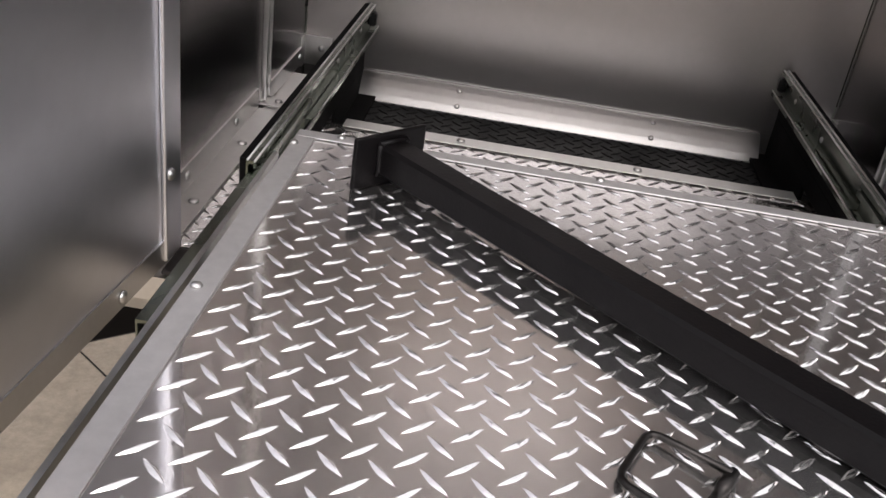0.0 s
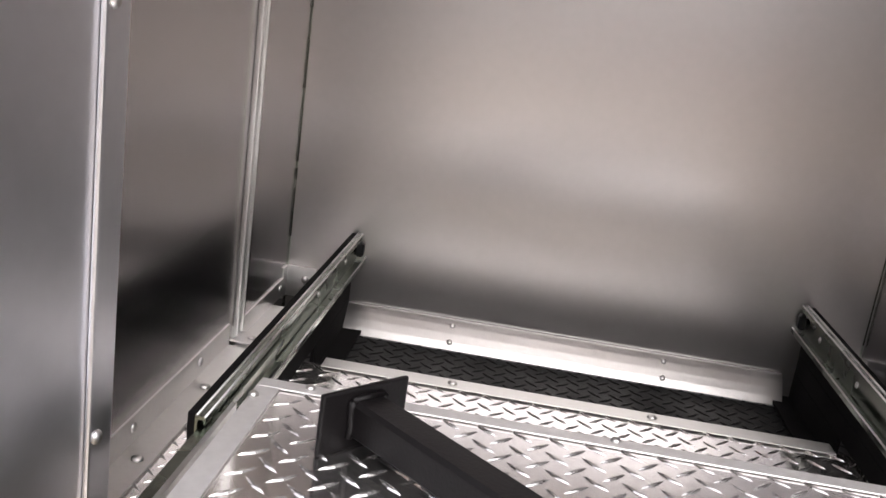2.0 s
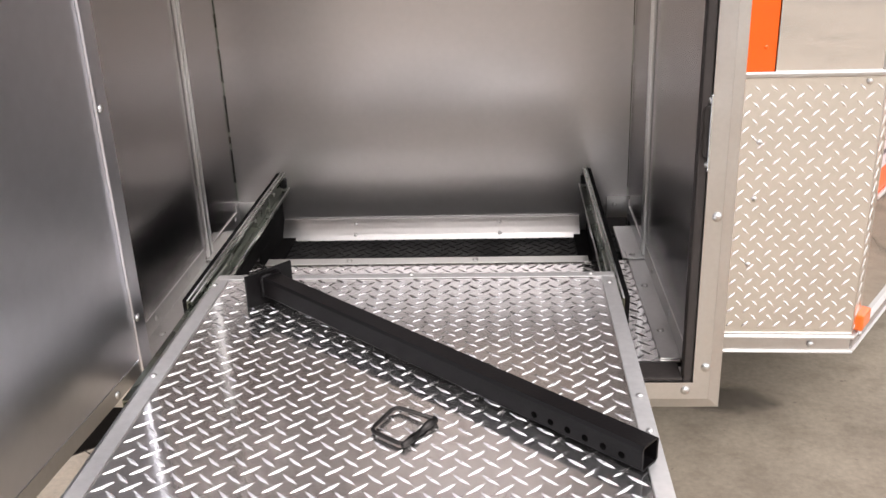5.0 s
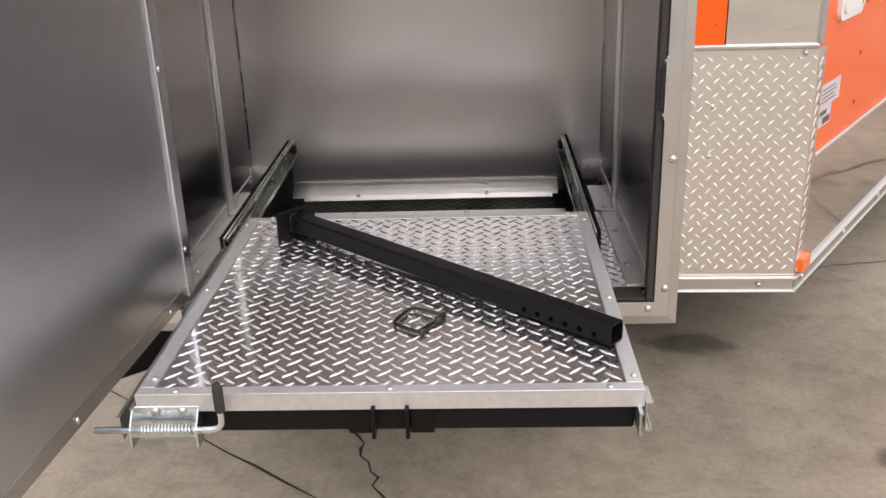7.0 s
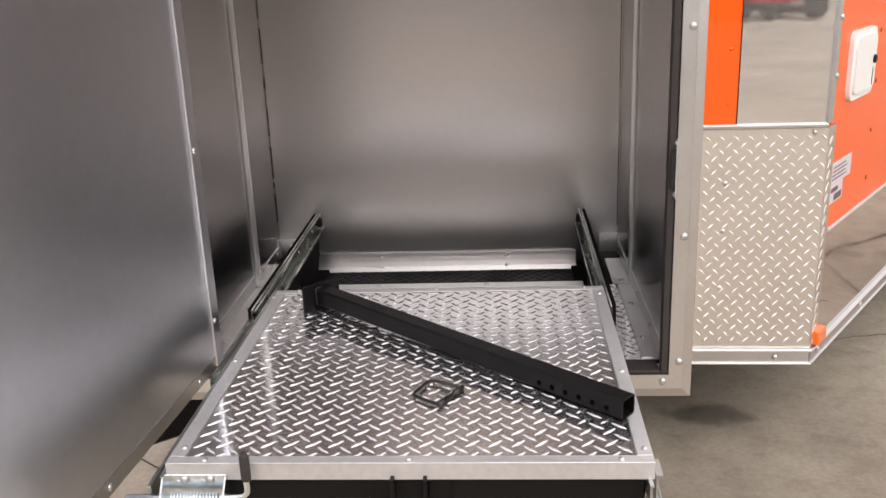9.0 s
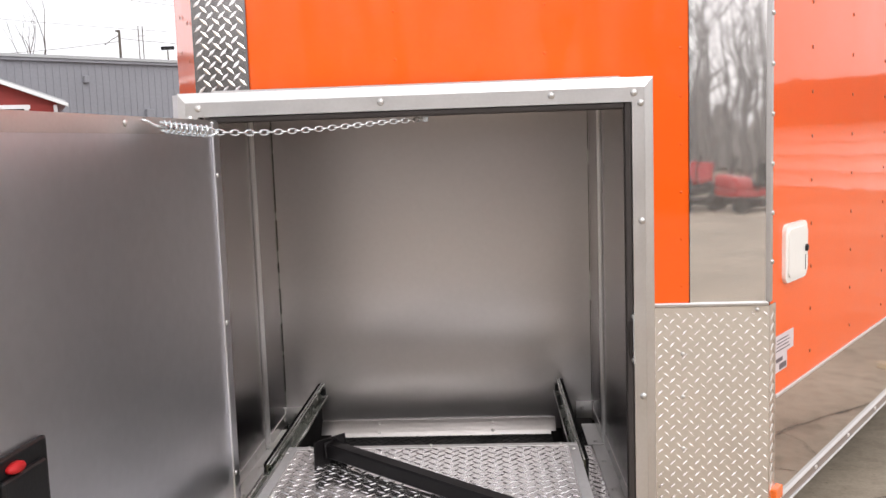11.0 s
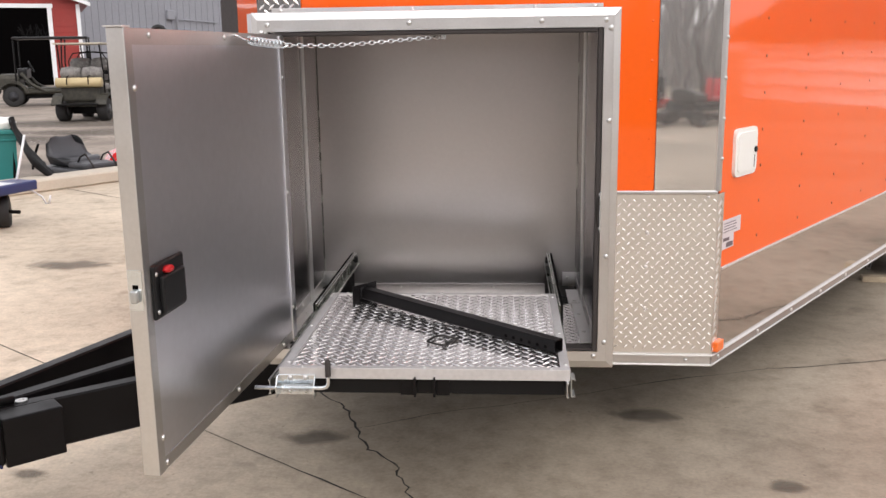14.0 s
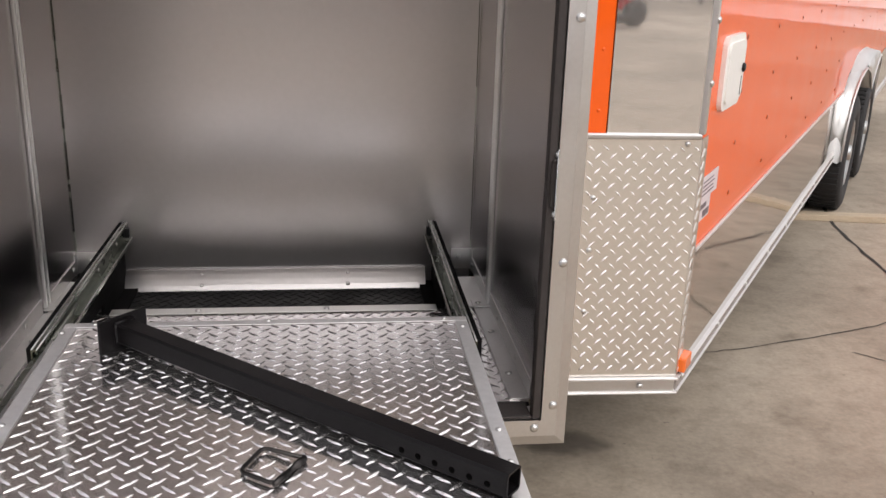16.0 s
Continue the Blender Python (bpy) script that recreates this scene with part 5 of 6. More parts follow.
def cart(m, label, seats, roof_mat, body_mat, bed=False, scale=1.0):
    """An open utility cart: body, bonnet, benches, roof on posts, four wheels; it faces its own +y."""
    m = m @ Matrix.Scale(scale, 4)
    c = thing("utility_cart", m.copy(), label, "utility cart", "utility carts")

    def add(name, bm, material, lab="", smooth=False):
        bm.transform(m)
        return part(name, bm, material, c, lab, smooth)

    bm = box(B(), -0.58, 0.58, -1.25, 1.2, 0.34, 0.52, 0.05)
    box(bm, -0.55, 0.55, 0.75, 1.35, 0.5, 0.92, 0.12, seg=2)
    box(bm, -0.58, 0.58, -1.25, -0.55, 0.5, 0.80, 0.06)
    add("body", bm, body_mat, "camouflage plastic body")
    for k in range(seats):
        y = -0.95 + 0.72 * k
        bm = box(B(), -0.52, 0.52, y, y + 0.45, 0.80, 0.93, 0.05, seg=2)
        box(bm, -0.52, 0.52, y - 0.10, y + 0.02, 0.93, 1.28, 0.05, seg=2)
        add("bench_seat", bm, SEAT_GREY if k else CANVAS, "worn cloth bench seat")
    bm = box(B(), -0.64, 0.64, -1.15, 0.85, 1.88, 1.95, 0.03, seg=2)
    add("roof", bm, roof_mat, "flat roof panel")
    for x in (-0.56, 0.56):
        for y in (-1.15, 0.85):
            bm = B()
            sweep(bm, [(x, y, 0.5), (x, y * 0.97, 1.9)], 0.022, 6)
            add("post", bm, BLACK_STEEL)
    for x in (-0.57, 0.57):
        bm = B()
        sweep(bm, [(x, -0.45, 0.55), (x, -0.40, 1.2), (x, -0.45, 1.9)], 0.022, 6)
        add("post", bm, BLACK_STEEL)
        bm = B()
        sweep(bm, [(x * 1.03, 0.70, 0.95), (x * 1.03, 0.45, 0.62), (x * 1.03, 0.1, 0.42), (x * 1.03, -0.45, 0.42)], 0.05, 8)
        add("door_sill", bm, body_mat, "", True)
        bm, prev = B(), None
        for q in range(9):
            t = radians(10 + 20 * q)
            now = [bm.verts.new((x + dx, 0.95 + rr * math.cos(t), 0.31 + rr * math.sin(t))) for dx in (-0.14, 0.14) for rr in (0.36, 0.43)]
            if prev:
                for p, r in ((0, 1), (1, 3), (3, 2), (2, 0)):
                    bm.faces.new((prev[p], prev[r], now[r], now[p]))
            prev = now
        add("fender", bm, body_mat)
    add("dashboard", box(B(), -0.52, 0.52, 0.55, 0.80, 0.78, 1.08, 0.06, seg=2), BLACK_PLASTIC)
    add("rear_screen", box(B(), -0.54, 0.54, -1.12, -1.08, 0.85, 1.55, 0.02), BLACK_MATT, "dark rear mesh screen")
    add("chassis", box(B(), -0.38, 0.38, -1.1, 1.1, 0.22, 0.36), BLACK_FRAME)
    bm, rnd = B(), random.Random(3)
    for k in range(28):
        x, y = rnd.uniform(-0.4, 0.4), rnd.uniform(0.0, 0.6)
        p = Vector((x, y, 1.95))
        sweep(bm, [p, p + Vector((rnd.uniform(-0.15, 0.15), rnd.uniform(-0.2, 0.2), rnd.uniform(0.12, 0.38)))], 0.012, 4)
    add("brush_bundle", bm, BLACK_MATT, "dark brush heaped on the roof")
    bm = B()
    sweep(bm, [(-0.5, 1.36, 0.45), (-0.5, 1.46, 0.75), (0.5, 1.46, 0.75), (0.5, 1.36, 0.45)], 0.02, 6)
    add("guard_bar", bm, BLACK_STEEL)
    bm = B()
    sweep(bm, [(-0.25, 0.80, 0.9), (-0.25, 0.45, 1.12)], 0.02, 6)
    add("steering_column", bm, BLACK_STEEL)
    bm = B()
    sweep(bm, [Vector((-0.25, 0.45, 1.12)) + Vector((0.17 * math.cos(a), 0.06 * math.sin(a), 0.15 * math.sin(a))) for a in [k * math.pi / 8 for k in range(17)]], 0.014, 6, False)
    add("steering_wheel", bm, BLACK_PLASTIC)
    for x in (-0.52, 0.52):
        for y in (-0.85, 0.95):
            bm = B()
            ax = at((x, y, 0.29), Matrix.Rotation(radians(90), 4, "Y"))
            lathe(bm, [(0.13, -0.12), (0.25, -0.13), (0.29, -0.10), (0.29, 0.10), (0.25, 0.13), (0.13, 0.12)], ax, 24)
            wh = add("wheel", bm, TYRE, "", True)
            bm = B()
            lathe(bm, [(0.14, -0.125), (0.10, -0.09), (0.05, -0.10), (0.05, 0.10), (0.10, 0.09), (0.14, 0.125)], ax, 16)
            bm.transform(m)
            part("rim", bm, VINYL, wh, "", True)
    if bed:
        bm = box(B(), -0.62, 0.62, -1.9, -1.2, 0.62, 0.66)
        box(bm, -0.62, -0.58, -1.9, -1.2, 0.66, 0.95)
        box(bm, 0.58, 0.62, -1.9, -1.2, 0.66, 0.95)
        box(bm, -0.62, 0.62, -1.93, -1.88, 0.62, 0.95)
        add("cargo_bed", bm, body_mat)
    return c


def golf_cart(m):
    """A lifted golf cart seen from behind: rear-facing bench, padded backs, thin roof on bent posts; it faces its own +y."""
    c = thing("golf_cart", m.copy(), "camouflage golf cart with a tan roof and rear-facing bench", "golf cart")

    def add(name, bm, material, lab="", smooth=False, parent=None):
        bm.transform(m)
        return part(name, bm, material, parent or c, lab, smooth)

    bm = box(B(), -0.56, 0.56, -0.95, 1.05, 0.36, 0.50, 0.04, seg=2)
    box(bm, -0.50, 0.50, -1.02, -0.35, 0.50, 0.90, 0.06, seg=2)
    box(bm, -0.55, 0.55, 0.85, 1.45, 0.42, 0.88, 0.14, seg=3)
    add("body", bm, CAMO, "dark camouflage plastic body")
    for x in (-0.56, 0.56):
        bm, prev = B(), None
        for q in range(9):
            t = radians(20 + 17.5 * q)
            now = [bm.verts.new((x + dx, -0.85 + rr * math.cos(t), 0.29 + rr * math.sin(t))) for dx in (-0.13, 0.13) for rr in (0.36, 0.42)]
            if prev:
                for p, r in ((0, 1), (1, 3), (3, 2), (2, 0)):
                    bm.faces.new((prev[p], prev[r], now[r], now[p]))
            prev = now
        add("fender", bm, CAMO)
    add("chassis", box(B(), -0.40, 0.40, -0.62, 0.95, 0.17, 0.37, 0.02), BLACK_FRAME)
    for y in (-0.28, 0.22):
        bm = B()
        sweep(bm, [(-0.50, y, 0.9), (-0.50, y, 1.52), (-0.38, y, 1.70), (0.0, y, 1.74), (0.38, y, 1.70), (0.50, y, 1.52), (0.50, y, 0.9)], 0.016, 6)
        add("seat_hoop", bm, BLACK_STEEL, "", True)
    add("rear_step", box(B(), -0.50, 0.50, -1.42, -1.02, 0.42, 0.46, 0.01), BLACK_FRAME, "black rear foot step")
    bm = B()
    sweep(bm, [(-0.58, -1.05, 0.98), (-0.56, -1.05, 0.98), (0.56, -1.05, 0.98), (0.58, -1.05, 0.98)], 0.12, 14, True, [0.09, 0.125, 0.125, 0.09])
    add("bench_cushion", bm, CUSHION, "tan rear-facing cushion", True)
    for y, z, n in ((-0.80, 1.20, 2), (-0.05, 1.42, 2)):
        for q in range(n):
            x = -0.27 + 0.54 * q
            bm = B()
            sweep(bm, [(x - 0.26, y, z), (x - 0.22, y, z), (x, y, z + 0.01), (x + 0.22, y, z), (x + 0.26, y, z)], 0.17, 12, True, [0.08, 0.15, 0.17, 0.15, 0.08])
            add("backrest", bm, SEAT_GREY, "padded camouflage backrest", True)
        add("seat", box(B(), -0.52, 0.52, y + 0.15, y + 0.62, z - 0.42, z - 0.28, 0.05, seg=2), SEAT_GREY)
    add("roof", box(B(), -0.60, 0.60, -1.0, 0.95, 1.92, 1.965, 0.02, seg=2), CANVAS, "thin tan roof panel")
    for x in (-0.54, 0.54):
        bm = B()
        sweep(bm, [(x, -0.78, 0.55), (x, -0.78, 1.2), (x * 0.98, -0.90, 1.93)], 0.02, 6)
        add("post", bm, BLACK_STEEL)
        bm = B()
        sweep(bm, [(x, 0.95, 0.85), (x * 0.98, 0.75, 1.93)], 0.018, 6)
        add("post", bm, BLACK_STEEL)
        bm = B()
        sweep(bm, [(x * 0.5, -1.0, 0.85), (x * 0.5, -1.18, 0.95), (x * 0.5, -1.17, 1.12), (x * 0.5, -1.0, 1.15)], 0.014, 6)
        add("hip_rail", bm, BLACK_STEEL)
    bm = B()
    sweep(bm, [Vector((-0.25, 0.62, 1.12)) + Vector((0.17 * math.cos(a), 0.06 * math.sin(a), 0.15 * math.sin(a))) for a in [k * math.pi / 8 for k in range(17)]], 0.014, 6, False)
    add("steering_wheel", bm, BLACK_PLASTIC)
    add("windscreen", box(B(), -0.52, 0.52, 0.84, 0.85, 0.95, 1.45), BLACK_PLASTIC, "dark folded windscreen")
    for x in (-0.52, 0.52):
        for y in (-0.85, 0.85):
            bm = B()
            ax = at((x, y, 0.29), Matrix.Rotation(radians(90), 4, "Y"))
            lathe(bm, [(0.13, -0.12), (0.25, -0.13), (0.29, -0.10), (0.29, 0.10), (0.25, 0.13), (0.13, 0.12)], ax, 24)
            wh = add("wheel", bm, TYRE, "", True)
            bm = B()
            lathe(bm, [(0.14, -0.125), (0.10, -0.09), (0.05, -0.10), (0.05, 0.10), (0.10, 0.09), (0.14, 0.125)], ax, 16)
            add("rim", bm, VINYL, "", True, wh)
    return c


golf_cart(Matrix.Translation((-10.52, 20.1, 0)) @ Matrix.Rotation(radians(6), 4, "Z") @ Matrix.Scale(0.96, 4))
cart(Matrix.Translation((-15.1, 26.7, 0)) @ Matrix.Rotation(radians(112), 4, "Z"), "dark utility vehicle with a black roof parked by the barn", 1, BLACK_PLASTIC, CAMO, True, 1.12)


def mower(m, label, body_mat, seat_mat, full=True):
    c = thing("riding_mower", m.copy(), label, "riding mower", "riding mowers")

    def add(name, bm, material, lab="", smooth=False):
        bm.transform(m)
        return part(name, bm, material, c, lab, smooth)

    bm = box(B(), -0.26, 0.26, -0.55, 0.75, 0.28, 0.42, 0.05, seg=2)
    box(bm, -0.24, 0.24, 0.25, 0.80, 0.42, 0.66, 0.10, seg=3)
    box(bm, -0.40, 0.40, -0.55, -0.20, 0.36, 0.48, 0.06, seg=2)
    add("body", bm, body_mat, "painted mower body")
    bm = box(B(), -0.23, 0.23, -0.35, 0.08, 0.48, 0.58, 0.045, seg=3)
    box(bm, -0.23, 0.23, -0.42, -0.30, 0.52, 0.90, 0.055, seg=3, m=Matrix.Rotation(radians(6), 4, "X"))
    add("seat", bm, seat_mat, "high-backed vinyl seat")
    for x in (-0.30, 0.30):
        bm = B()
        sweep(bm, [(x, 0.20, 0.4), (x, 0.25, 0.75), (x * 0.9, 0.10, 0.98)], 0.018, 8)
        add("lever", bm, BLACK_STEEL)
    bm = box(B(), -0.55, 0.55, -0.15, 0.40, 0.10, 0.24, 0.06, seg=2)
    add("cutting_deck", bm, BLACK_FRAME)
    for x, y, r in ((-0.42, -0.35, 0.24), (0.42, -0.35, 0.24), (-0.32, 0.70, 0.15), (0.32, 0.70, 0.15)):
        bm = B()
        lathe(bm, [(r * 0.5, -0.09), (r * 0.9, -0.09), (r, -0.06), (r, 0.06), (r * 0.9, 0.09), (r * 0.5, 0.09)], at((x, y, r), Matrix.Rotation(radians(90), 4, "Y")), 20)
        add("wheel", bm, TYRE, "", True)
    return c


def stripped_mower(m, label, body_mat, seat_mat, back):
    """The top of a riding mower without wheels, resting low on the ground: pan, bonnet, moulded seat, side lever."""
    c = thing("stripped_mower", m.copy(), label, "riding mower", "stripped mowers")

    def add(name, bm, material, lab="", smooth=False):
        bm.transform(m)
        return part(name, bm, material, c, lab, smooth)

    bm = box(B(), -0.35, 0.62, -0.28, 0.28, 0.0, 0.10, 0.04, seg=3)
    if body_mat is RED_PLASTIC:
        prism(bm, [(0.20, 0.08), (0.68, 0.08), (0.70, 0.15), (0.62, 0.26), (0.42, 0.36), (0.28, 0.34), (0.20, 0.22)], 0.40, at((0, -0.20, 0)))
    else:
        box(bm, 0.22, 0.66, -0.22, 0.22, 0.09, 0.17, 0.035, seg=3)
    add("body", bm, body_mat, "painted mower body")
    # moulded seat: a cushion that sweeps up into a rounded, slightly hollow back
    bm, prev = B(), None
    rail = [(0.27, 0.13, 0.17), (0.26, 0.19, 0.20), (0.12, 0.205, 0.235), (-0.04, 0.19, 0.245), (-0.13, 0.22, 0.245), (-0.175, 0.30, 0.235), (-0.20, back - 0.08, 0.225), (-0.215, back - 0.02, 0.18), (-0.225, back, 0.10), (-0.25, back - 0.015, 0.10), (-0.27, back - 0.09, 0.22), (-0.26, 0.2, 0.235), (-0.2, 0.10, 0.22), (0.22, 0.09, 0.17)]
    for x, z, w in rail + rail[:1]:
        now = [bm.verts.new((x + 0.025 * (q / 4) ** 2 * (x < 0.2), q / 4 * w, z + 0.018 * (q / 4) ** 2)) for q in range(-4, 5)]
        if prev:
            for p in range(8):
                bm.faces.new((prev[p], prev[p + 1], now[p + 1], now[p]))
        prev = now
    bmesh.ops.remove_doubles(bm, verts=bm.verts, dist=0.0005)
    bmesh.ops.holes_fill(bm, edges=bm.edges, sides=0)
    add("seat", bm, seat_mat, "high-backed moulded seat", True)
    if body_mat is RED_PLASTIC:
        for k in range(2):
            add("vent", box(B(), 0.44 + 0.06 * k, 0.460 + 0.06 * k, -0.203, 0.203, 0.16, 0.24, 0.004), BLACK_MATT)
    for y in (-0.15, 0.15):
        bm = B()
        sweep(bm, [(0.28, y, 0.10), (0.40, y, 0.24), (0.52, y, 0.28), (0.70, y, 0.12)], 0.012, 6)
        add("cable", bm, RUBBER, "", True)
    for y in (-0.27, 0.27):
        bm = B()
        sweep(bm, [(-0.52, y, 0.04), (-0.50, y, 0.16), (-0.44, y, 0.22), (-0.33, y, 0.36)], 0.016, 8)
        add("lever", bm, BLACK_STEEL)
    bm = B()
    sweep(bm, [(-0.50, -0.2, 0.14), (-0.38, -0.2, 0.13), (-0.30, -0.2, 0.04)], 0.018, 8)
    add("linkage", bm, BLACK_STEEL)
    return c


stripped_mower(Matrix.Translation((-5.80, 9.30, 0)) @ Matrix.Rotation(radians(-34), 4, "Z") @ Matrix.Scale(1.12, 4), "grey stripped riding mower with a moulded vinyl seat", VINYL, VINYL, 0.44)
stripped_mower(Matrix.Translation((-4.86, 9.86, 0)) @ Matrix.Rotation(radians(212), 4, "Z") @ Matrix.Scale(0.98, 4), "red stripped riding mower with a black seat", RED_PLASTIC, BLACK_PLASTIC, 0.54)

# kerb between the yards
M = Matrix.Translation((-5.2, 8.40, 0)) @ Matrix.Rotation(radians(58), 4, "Z")
bm = box(B(), -6, 16, -0.33, 0.10, 0, 0.15, 0.02)
bm.transform(M)
slab = box(B(), -60, 60, 0.05, 90, -0.05, 0.004)
slab.transform(M)
tagged(part("rear_yard", slab, YARD), "dirty grey concrete yard with wet stains behind the kerb", "yard", kind="structure")
tagged(part("kerb", bm, KERB), "pale raised concrete kerb with worn edges", "kerb", kind="structure")

# teal bin with rubbish, blue cart
bin_m = Matrix.Translation((-6.36, 8.18, 0)) @ Matrix.Rotation(radians(30), 4, "Z")
bn = thing("wheeled_bin", bin_m, "teal plastic bin heaped with bags", "bin")
bm = B()
a = [bm.verts.new(p) for p in ((-0.33, -0.26, 0.02), (0.31, -0.26, 0.02), (0.31, 0.26, 0.02), (-0.33, 0.26, 0.02))]
b = [bm.verts.new(p) for p in ((-0.36, -0.29, 0.68), (0.34, -0.29, 0.68), (0.34, 0.29, 0.68), (-0.36, 0.29, 0.68))]
bm.faces.new(a), bm.faces.new(b)
for i in range(4):
    bm.faces.new((a[i], a[(i + 1) % 4], b[(i + 1) % 4], b[i]))
box(bm, -0.39, 0.37, -0.32, 0.32, 0.64, 0.70, 0.015)
box(bm, -0.375, 0.355, -0.305, 0.305, 0.56, 0.585, 0.008)
bm.transform(bin_m)
part("tub", bm, TEAL, bn, "teal moulded tub with a rolled rim")
rnd = random.Random(5)
for k in range(4):
    bm = B()
    bmesh.ops.create_icosphere(bm, subdivisions=3, radius=0.17)
    off = Vector((-0.22 + 0.13 * k, rnd.uniform(-0.1, 0.1), 0.74 + 0.03 * rnd.random()))
    for v in bm.verts:
        w = 1 + 0.16 * math.sin(9 * v.co.x / 0.17 + k) * math.sin(7 * v.co.y / 0.17) + 0.12 * math.sin(11 * v.co.z / 0.17 + 2 * k)
        v.co = Vector((v.co.x * w, v.co.y * w, v.co.z * w * 0.6)) + off
    bm.transform(bin_m)
    part("bag", bm, WHITE, bn, "crumpled pale rubbish bag", True)
heap_m = Matrix.Translation((-5.70, 8.12, 0)) @ Matrix.Rotation(radians(25), 4, "Z")
heap = thing("tarpaulin_bundle", heap_m, "black crumpled tarpaulin draped over a frame beside the bin", "tarpaulin")
bm, rows = B(), []
for q in range(15):
    u = q / 14
    x, z, half = -0.24 + 0.52 * u ** 1.4, 0.76 - 0.86 * u, 0.30 + 0.10 * math.sin(3 * u)
    rows.append([bm.verts.new((x + 0.03 * math.sin(7 * u + 2 * j), (j - 3) / 3 * half, max(z, 0.01) - 0.10 * abs((j - 3) / 3) ** 2 * (0.6 + 0.5 * math.sin(5 * u + j)) + 0.10)) for j in range(7)])
for p, q in zip(rows, rows[1:]):
    for j in range(6):
        bm.faces.new((p[j], p[j + 1], q[j + 1], q[j]))
bmesh.ops.solidify(bm, geom=bm.faces[:], thickness=0.03)
for v in bm.verts:
    v.co.z = max(v.co.z, 0.003)
bm.transform(heap_m)
part("sheet", bm, BLACK_PLASTIC, heap, "black plastic sheet", True)
bm = B()
sweep(bm, [(-0.28, 0.1, 0.0), (-0.25, 0.1, 0.72)], 0.02, 6)
bm.transform(heap_m)
part("frame_leg", bm, BLACK_FRAME, heap)
cart_m = Matrix.Translation((-4.32, 5.57, 0)) @ Matrix.Rotation(radians(78), 4, "Z")
bc = thing("flat_cart", cart_m, "dark blue flat steel cart with a pale handle", "hand cart")
bm = box(B(), -1.5, 0.0, 0.0, 0.30, 0.33, 0.42, 0.01)
bm.transform(cart_m)
part("deck", bm, BLUE, bc, "dark blue steel deck")
bm = box(B(), -1.45, -0.25, 0.04, 0.27, 0.421, 0.424)
bm.transform(cart_m)
part("deck_sheet", bm, WHITE_METAL, bc, "pale sheet on the deck")
for x in (-0.30, -1.25):
    for y in (0.17,) if x > -1 else (0.05, 0.28):
        bm = B()
        lathe(bm, [(0.05, -0.055), (0.14, -0.06), (0.155, -0.04), (0.155, 0.04), (0.14, 0.06), (0.05, 0.055)], at((x, y, 0.155), Matrix.Rotation(radians(36 if x > -1 else 0), 4, "Z") @ Matrix.Rotation(radians(90), 4, "X")), 20)
        bm.transform(cart_m)
        part("wheel", bm, TYRE, bc, "", True)
    bm = B()
    sweep(bm, [(x, -0.02, 0.155), (x, 0.36, 0.155)], 0.018, 8)
    box(bm, x - 0.03, x + 0.03, 0.12, 0.20, 0.15, 0.332)
    bm.transform(cart_m)
    part("axle", bm, BLACK_FRAME, bc)
bm = B()
sweep(bm, [(-0.02, 0.25, 0.34), (0.06, 0.12, 0.30), (0.09, 0.04, 0.24), (0.11, 0.02, 0.17), (0.12, -0.01, 0.17), (0.125, -0.03, 0.25)], 0.010, 8)
bm.transform(cart_m)
part("leg", bm, WHITE_METAL, bc, "pale bent leg", True)
bm = B()
sweep(bm, [(-0.03, 0.22, 0.40), (0.28, 0.34, 0.82)], 0.013, 8)
bm.transform(cart_m)
part("handle", bm, WHITE_METAL, bc, "pale straight handle", True)

# tyres and scrap in front of the hall
rack_m = Matrix.Translation((-12.1, 28.66, 0)) @ Matrix.Rotation(radians(21), 4, "Z")
rk = thing("scrap_rack", rack_m, "steel scrap rack with tyres hung on it", "rack")
for p, q in (((-1.15, 0, 0), (-1.15, 0, 2.30)), ((-1.15, 0, 2.42), (-0.75, 0, 2.40)), ((-1.15, 0, 2.10), (-0.75, 0, 2.06)), ((-0.35, 0, 2.42), (0.45, 0, 2.30)), ((-0.35, 0, 0), (-0.35, 0, 2.42)), ((0.45, 0, 0), (0.45, 0, 2.30)), ((-1.15, 0, 1.2), (0.9, 0, 1.2)), ((0.9, 0, 0), (0.9, 0, 2.1))):
    bm = B()
    sweep(bm, [rack_m @ Vector(p), rack_m @ Vector(q)], 0.022, 6)
    part("bar", bm, GREY_METAL, rk)


def ring(bm, m, r, w, inner=0.56, seg=28):
    """An open tyre."""
    prof = [(r * inner, -w), (r * 0.9, -w * 1.1), (r, -w * 0.6), (r, w * 0.6), (r * 0.9, w * 1.1), (r * inner, w)]
    rings = [[bm.verts.new(m @ Vector((p * math.cos(t), p * math.sin(t), z))) for t in [k * 2 * math.pi / seg for k in range(seg)]] for p, z in prof]
    for p, q in zip(rings, rings[1:] + rings[:1]):
        for k in range(seg):
            bm.faces.new((p[k], p[(k + 1) % seg], q[(k + 1) % seg], q[k]))
    return bm


for x, z, r, t in ((0.0, 2.30, 0.275, 78), (0.60, 2.13, 0.25, 68)):
    part("tyre", ring(B(), rack_m @ at((x, -0.12, z), Matrix.Rotation(radians(t), 4, "X")), r, 0.09), TYRE, rk, "worn black tyre hung on the rack", True)

